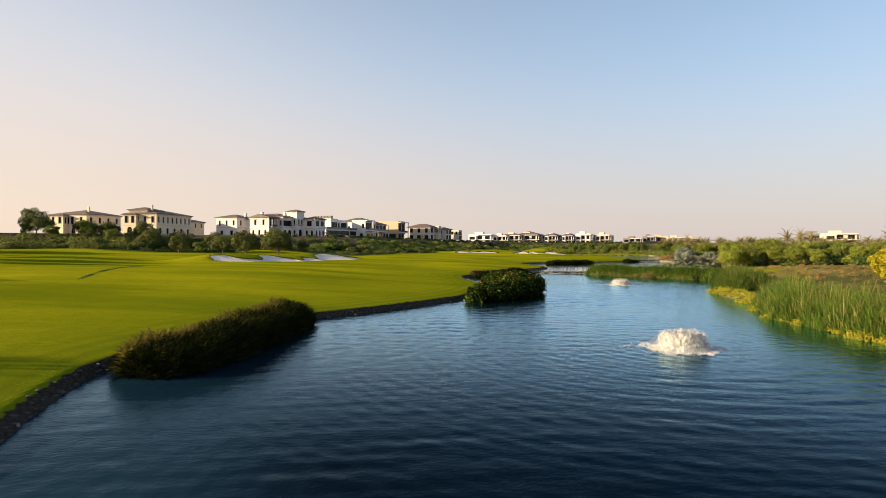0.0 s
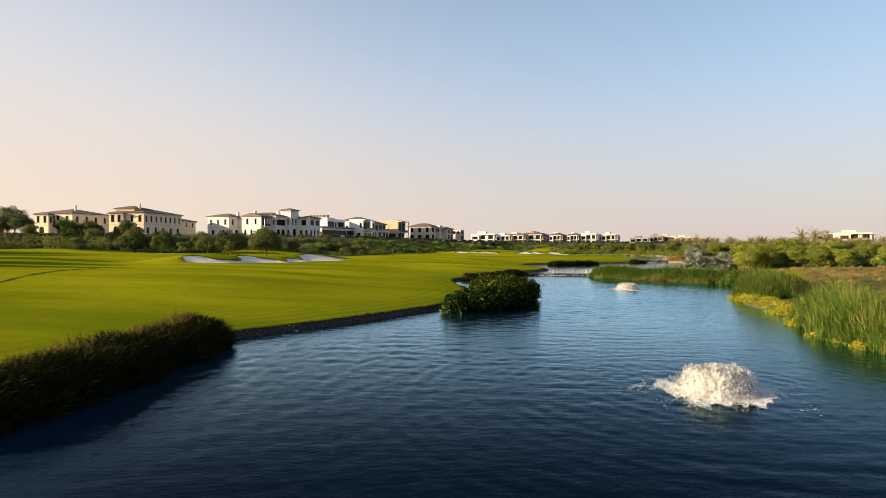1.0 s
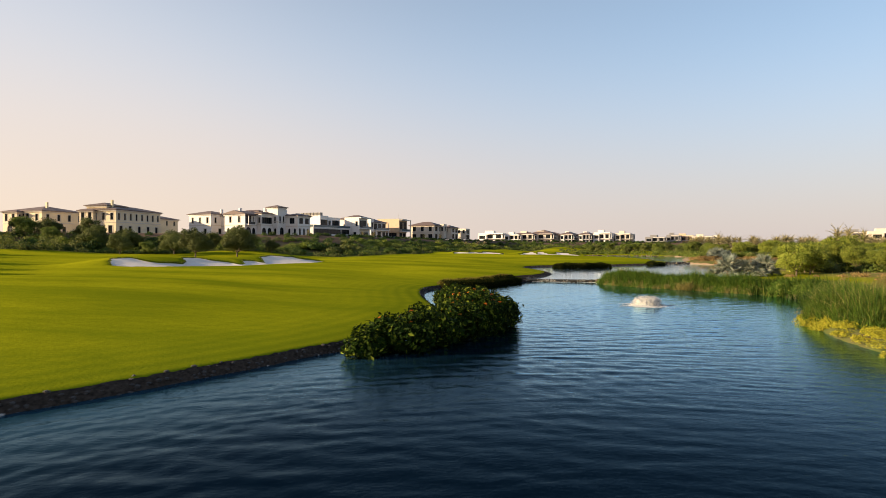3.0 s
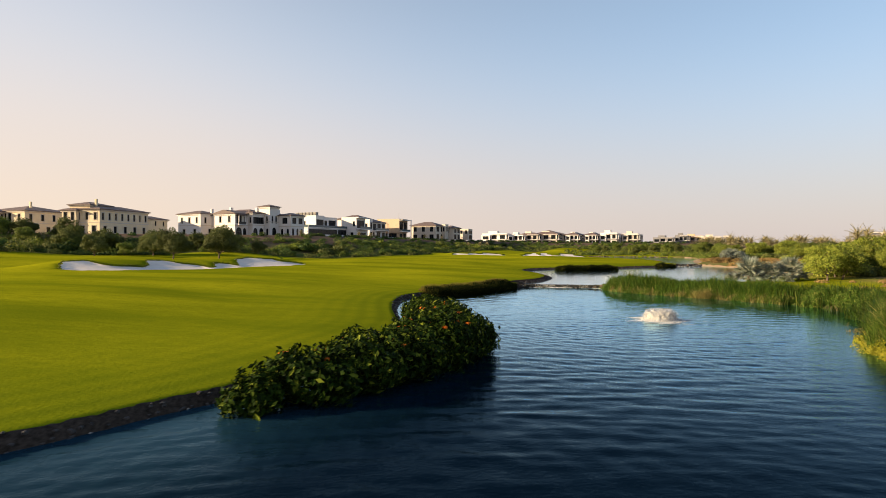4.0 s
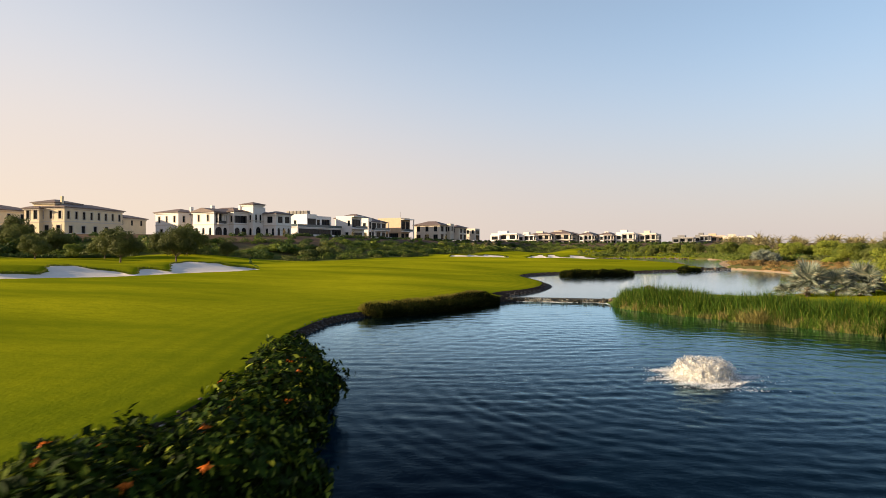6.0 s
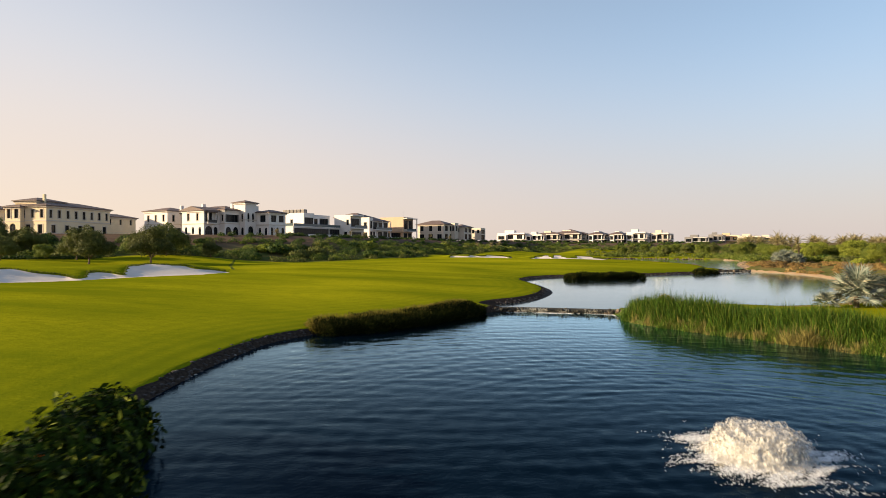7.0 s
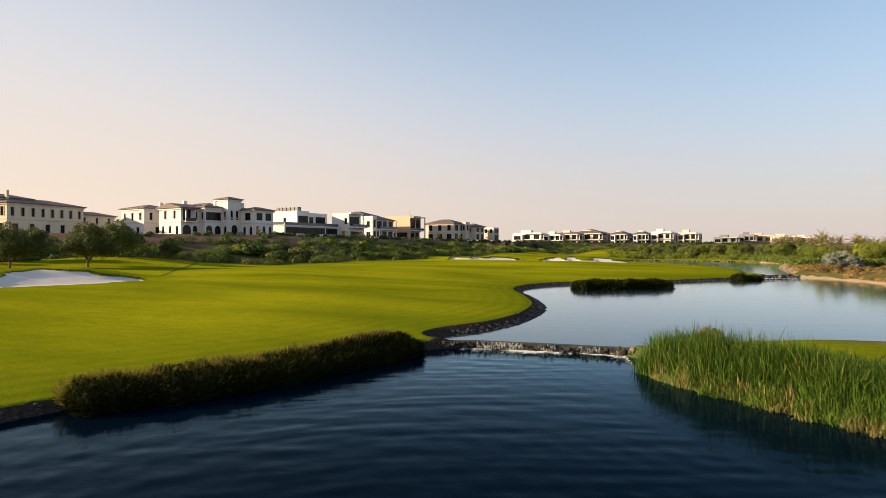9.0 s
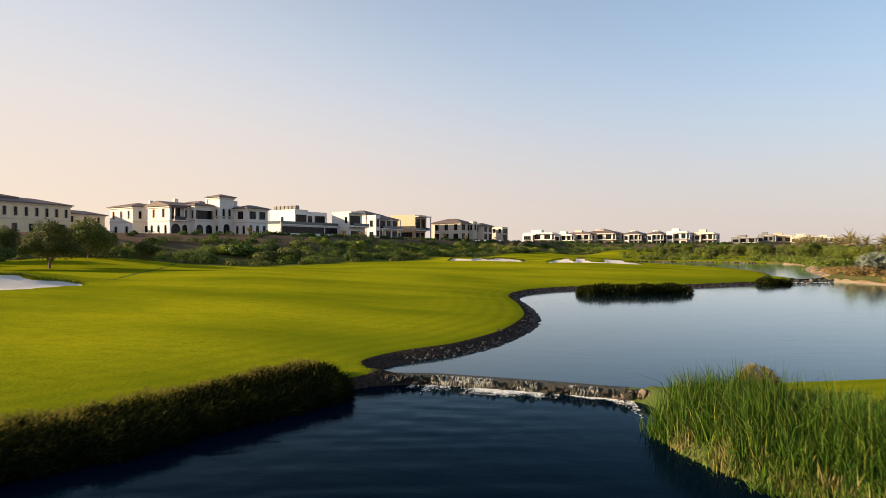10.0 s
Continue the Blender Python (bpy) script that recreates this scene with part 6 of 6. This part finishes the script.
def fountain(at, label, seed):
    """A floating aerator: a low dome of falling spray over a ring of foam."""
    rs = np.random.RandomState(seed)
    root = thing("fountain", at, label, "fountain", "pond fountains")
    # the plume: a billowing dome with a ragged crown and a spreading skirt
    bm = bmesh.new()
    bmesh.ops.create_icosphere(bm, subdivisions=6, radius=1)
    for w in bm.verts:
        c = w.co.copy()
        z = max(-0.04, c.z)
        az = Vector((c.x, c.y, 0)).normalized() if abs(c.z) < 0.999 else Vector((1, 0, 0))
        h = max(0.0, min(1.0, z))
        wall = 1.16 * (1 - h ** 8) ** 0.5 * (1 - 0.08 * h) + 0.46 * max(0.0, 1 - h * 3.2) ** 2
        billow = 0.5 - abs(noise.noise(c * 3.1 + Vector((seed, 0, 0)))) + 0.5 * (0.5 - abs(noise.noise(c * 7.3))) + 0.28 * (0.5 - abs(noise.noise(c * 17)))
        lump = 0.93 + 0.20 * billow + 0.09 * noise.noise(az * 2 + Vector((0, 0, seed))) + 0.06 * noise.noise(Vector((az.x * 15, az.y * 15, h * 1.2))) + 0.03 * noise.noise(Vector((az.x * 34, az.y * 34, h * 2)))
        tall = 0.78 + 0.10 * noise.noise(Vector((c.x * 1.6, c.y * 1.6, seed))) + 0.22 * billow * smooth_step(h, 0.3, 0.9) + 0.16 * abs(noise.noise(Vector((c.x * 11, c.y * 11, 3)))) * smooth_step(h, 0.6, 0.95)
        w.co = Vector((az.x * wall * lump * 0.86, az.y * wall * lump * 0.86, tall * 0.84 * h if z > 0 else z))
    bm.normal_update()
    me = bpy.data.meshes.new("plume")
    bm.to_mesh(me)
    bm.free()
    me.shade_smooth()
    part("plume", me, M_SPRAY, root, "dense white plume")
    # loose shells of drops thrown off the plume
    for wide, high in ((1.06, 1.10), (1.14, 1.22), (1.24, 1.32)):
        co = np.array([w.co[:] for w in me.vertices])
        rough = np.array([1 + 0.10 * noise.noise(Vector(c) * 6.0 + Vector((wide * 9, 0, 0))) for c in co])
        co = co * np.array([wide, wide, high]) * rough[:, None]
        shell = data_of("mist", co, np.array([p.vertices[:] for p in me.polygons]), M_LACE, True)
        part("mist", shell, None, root, "loose lacy spray")
    # thin jets and drops round its skin
    n = 2600
    a = rs.uniform(0, 6.283, n)
    hgt = 1 - 0.9 * rs.rand(n) ** 1.5
    rr = (1.55 - 0.5 * np.minimum(1, hgt * 1.35)) * rs.normal(1.03, 0.09, n) * np.where(hgt > 0.8, np.sqrt(rs.rand(n)), 1)
    p = np.stack([rr * np.cos(a), rr * np.sin(a), 0.70 * hgt ** 0.8 + np.abs(rs.normal(0, 0.10, n))], 1)
    W = np.stack([0.003 + 0.006 * rs.rand(n), 0.003 + 0.006 * rs.rand(n), 0.006 + 0.02 * rs.rand(n) ** 2], 1)[:, None, :]
    tetra = np.array([[1, 1, 1], [1, -1, -1], [-1, 1, -1], [-1, -1, 1.0]])
    v = (p[:, None, :] + tetra[None] * W).reshape(-1, 3)
    o = (np.arange(n) * 4)[:, None]
    f = np.concatenate([o + k for k in ([0, 1, 2], [0, 3, 1], [0, 2, 3], [1, 3, 2])])
    # short jets standing up from the crown
    m = 110
    a, r = rs.uniform(0, 6.283, m), 0.95 * np.sqrt(rs.rand(m))
    up = 0.06 + 0.16 * rs.rand(m) ** 2
    w = 0.015 + 0.03 * rs.rand(m)
    base = np.stack([0.85 * r * np.cos(a), 0.85 * r * np.sin(a), np.full(m, 0.62)], 1)
    ring = np.stack([np.array([math.cos(q), math.sin(q), 0]) for q in (0, 2.1, 4.2)])
    jets = np.concatenate([base[:, None, :] + ring[None] * w[:, None, None], (base + np.stack([base[:, 0] * .08, base[:, 1] * .08, up + 0.06], 1))[:, None, :]], 1).reshape(-1, 3)
    o = (np.arange(m) * 4)[:, None] + len(v)
    f = np.concatenate([f] + [o + k for k in ([0, 1, 3], [1, 2, 3], [2, 0, 3])])
    v = np.concatenate([v, jets])
    spray = part("spray", data_of("spray", v, f, M_SPRAY, True), None, root)
    tagged(spray, "white falling spray", kind="stuff")
    n = 36000
    a, r = rs.uniform(0, 6.283, n), 1.25 + np.abs(rs.normal(0, 0.85, n))
    p = np.stack([r * np.cos(a), r * np.sin(a), 0.012 + 0.01 * rs.rand(n)], 1)
    p = p[wob(p[:, 0], p[:, 1], 3.2, seed) + 0.7 * wob(p[:, 0], p[:, 1], 9.0, seed + 1) + rs.normal(0, 0.45, n) > (r - 1.55) * 0.8]
    n = len(p)
    v, f = leaves(rs, p, np.tile([0, 0, 6.0], (n, 1)), rs.uniform(0.012, 0.055, n), 0.3)
    part("foam", data_of("foam", v, f, M_FOAM), None, root, "ring of white foam")
    return root


near_fountain = fountain((12.8, 32.6, 0), "white foaming fountain in the open lower pond", 61)
far_fountain = copy_thing(near_fountain, pose(25.5, 87.5, 0, 0, 0, 130) @ Matrix.Diagonal((1.0, 1.0, 0.84, 1)))
tagged(far_fountain, "white foaming fountain near the reed spit")


def rock_mesh(seed):
    rs = random.Random(seed)
    bm = bmesh.new()
    bmesh.ops.create_icosphere(bm, subdivisions=1, radius=1)
    for v in bm.verts:
        v.co *= rs.uniform(0.75, 1.15)
        v.co.z *= 0.7
    me = bpy.data.meshes.new("rock")
    bm.to_mesh(me)
    bm.free()
    return me


# the weir: a curb of stones across the water, with thin falls over it
weir = thing("weir", (23, 125.6, 0), "low stone weir with white water spilling over", "weir")
line = [(16.6, 126.2), (20, 126.5), (25, 125.6), (29.9, 124.5)]
bm = bmesh.new()
for (ax, ay), (bx, by) in zip(line, line[1:]):
    t = Vector((bx - ax, by - ay, 0)).normalized()
    n = Vector((-t.y, t.x, 0))
    vs = []
    for p in (Vector((ax, ay, 0)) - t * .1, Vector((bx, by, 0)) + t * .1):
        c = p - Vector((23, 125.6, 0))
        vs.append([bm.verts.new(c + n * o + Vector((0, 0, z))) for o, z in ((-0.45, -0.6), (-0.30, 0.22), (-0.12, 0.38), (0.22, 0.405), (0.7, -0.6))])
    for k in range(4):
        bm.faces.new((vs[0][k], vs[0][k + 1], vs[1][k + 1], vs[1][k]))
part("core", bm, M_WET, weir, "dark wet stone core")
rocks = [rock_mesh(k) for k in range(5)]
for me in rocks:
    me.materials.append(M_WET)
warm = [rock_mesh(k + 9) for k in range(3)]
for me in warm:
    me.materials.append(M_ROCK_WARM)
rs = np.random.RandomState(3)
for k in range(150):
    s = (k + rs.uniform(-.3, .3)) / 149 * 3
    i = int(min(2, max(0, s)))
    a, b = line[i], line[i + 1]
    q = np.array(a) + (np.array(b) - a) * (s - i)
    size = rs.uniform(0.07, 0.16) * (1.6 if s > 2.6 else 1)
    ob = part("rock", (warm if s > 2.55 and rs.rand() < .8 else rocks)[rs.randint(3)], None, weir)
    ob.matrix_basis = pose(q[0] - 23 + rs.uniform(-.15, .15), q[1] - 125.6 - 0.36 + rs.uniform(-.12, .12), rs.uniform(0.03, .36), *rs.uniform(0, 360, 3)) @ Matrix.Diagonal((size * 1.3, size, size, 1))
n = 900
s = rs.rand(n) * 2.8
i = np.minimum(2, s.astype(int))
q = np.array(line)[i] + (np.array(line)[i + 1] - np.array(line)[i]) * (s - i)[:, None]
q = q[wob(q[:, 0], q[:, 1], 2.2, 40) + 0.6 * wob(q[:, 0], q[:, 1], 9.0, 43) > 0.15]
n = len(q)
top = 0.40 - 0.10 * rs.rand(n)
bottom = top * rs.rand(n) * 0.8
w = 0.005 + 0.022 * rs.rand(n) ** 2
y0, y1 = q[:, 1] - 0.12 - 0.3 * (0.38 - top), q[:, 1] - 0.42 - 0.12 * rs.rand(n)
slant = rs.normal(0, 0.05, n)
v = np.stack([np.stack([q[:, 0] - w, y0, top], 1), np.stack([q[:, 0] + w, y0, top], 1), np.stack([q[:, 0] + w * .7, (y0 + y1) / 2 - .1, (top + bottom) / 2 + .04], 1),
              np.stack([q[:, 0] - w * .7, (y0 + y1) / 2 - .1, (top + bottom) / 2 + .04], 1), np.stack([q[:, 0] + slant + w * .4, y1, bottom], 1), np.stack([q[:, 0] + slant - w * .4, y1, bottom], 1)], 1).reshape(-1, 3)
o = (np.arange(n) * 6)[:, None]
part("falling_water", data_of("falling_water", v - np.array([23, 125.6, 0]), np.concatenate([o + [0, 1, 2, 3], o + [3, 2, 4, 5]]), M_FALL), None, weir, "white strands of falling water")["kind"] = "stuff"
n = 9000
s = rs.rand(n) * 2.7
i = np.minimum(2, s.astype(int))
q = np.array(line)[i] + (np.array(line)[i + 1] - np.array(line)[i]) * (s - i)[:, None]
q = q[wob(q[:, 0], q[:, 1], 1.7, 41) + 0.5 * wob(q[:, 0], q[:, 1], 6.0, 42) + rs.normal(0, 0.3, n) > 0.25]
n = len(q)
p = np.stack([q[:, 0], q[:, 1] - 0.42 - np.abs(rs.normal(0, 0.5, n)) * (0.75 + 0.9 * wob(q[:, 0], q[:, 0] * 0, 2.3, 44)), np.full(n, 0.012)], 1)
v, f = leaves(rs, p - np.array([23, 125.6, 0]), np.tile([0, 0, 8.0], (n, 1)), rs.uniform(0.02, 0.11, n), 0.2)
part("foam", data_of("foam", v, f, M_FOAM), None, weir, "white foam at the foot of the weir")

# stones along the banks
def stones(name, label, seed, poly, keep, count, size, scatter=0.13, material=M_ROCK):
    rs = np.random.RandomState(seed)
    seg = list(zip(poly, poly[1:] + poly[:1]))
    ln = np.array([math.dist(a, b) if keep(a) else 0 for a, b in seg])
    pick = rs.choice(len(seg), count, p=ln / ln.sum())
    a, b = np.array([s[0] for s in seg])[pick], np.array([s[1] for s in seg])[pick]
    p = a + (b - a) * rs.rand(count)[:, None] + rs.normal(0, scatter, (count, 2))
    z = land(p[:, 0], p[:, 1])[0]
    base = np.array([v.co[:] for v in rocks[0].vertices])
    tri = np.array([q.vertices[:] for q in rocks[0].polygons])
    sz = rs.uniform(0.5, 1.5, count) * size
    ang = rs.uniform(0, 6.283, count)
    c, s = np.cos(ang)[:, None], np.sin(ang)[:, None]
    v = np.stack([base[None, :, 0] * c - base[None, :, 1] * s, base[None, :, 0] * s + base[None, :, 1] * c, base[None, :, 2] + 0 * c], 2) * sz[:, None, None]
    v = v * rs.uniform(0.75, 1.25, (count, 1, 3)) + np.stack([p[:, 0], p[:, 1], z], 1)[:, None, :]
    f = (np.arange(count) * len(base))[:, None, None] + tri[None]
    me = data_of(name, v.reshape(-1, 3), f.reshape(-1, 3), material)
    return tagged(new(name, me), label, "stones", kind="stuff")


stones("bank_stones", "dark small stones along the lower pond bank", 71, LOWER, lambda p: p[0] < 17 and 10 < p[1] < 124, 1700, 0.085, 0.24)
stones("pale_stones", "few pale stones on the dark lower bank", 73, LOWER, lambda p: p[0] < 17 and 10 < p[1] < 124, 90, 0.09, 0.2, M_PALE_ROCK)
stones("bank_stones", "dark stone edging of the upper pond", 72, UPPER, lambda p: p[0] < 66 and p[1] > 128.5 and not (p[0] > 27 and p[1] < 150), 3600, 0.095, 0.42)
stones("bank_stones", "grey and brown stones round the far pond", 74, THIRD, lambda p: p[1] > 222 and p[0] < 95, 700, 0.26, 0.7, M_ROCK_WARM)

# the small cascade between the far pond and the upper pond
cascade = thing("cascade", (69, 207, 0.4), "low rocky cascade with white water between ponds", "cascade")
a, b = np.array((65.6, 204.2)), np.array((73.4, 210.4))
side = np.array((b[1] - a[1], a[0] - b[0])) / math.dist(a, b)
for k in range(46):
    q = a + (b - a) * (k + rs.uniform(0, 1)) / 46 + side * rs.uniform(-1.6, 1.2)
    size = rs.uniform(0.16, 0.42)
    ob = part("rock", (warm if rs.rand() < .5 else rocks)[rs.randint(3)], None, cascade)
    ob.matrix_basis = pose(q[0] - 69, q[1] - 207, rs.uniform(0.0, 0.35), *rs.uniform(0, 360, 3)) @ Matrix.Diagonal((size * 1.3, size, size * 0.8, 1))
n = 900
q = a + (b - a) * rs.rand(n)[:, None] + side * rs.uniform(-0.2, 2.4, n)[:, None]
q = q[wob(q[:, 0], q[:, 1], 1.2, 46) > -0.1]
n = len(q)
v, f = leaves(rs, np.column_stack([q[:, 0] - 69, q[:, 1] - 207, 0.05 + 0.1 * rs.rand(n)]), np.tile([0, 0, 6.0], (n, 1)), rs.uniform(0.06, 0.22, n), 0.3)
part("foam", data_of("foam", v, f, M_FOAM), None, cascade, "white rushing water")["kind"] = "stuff"
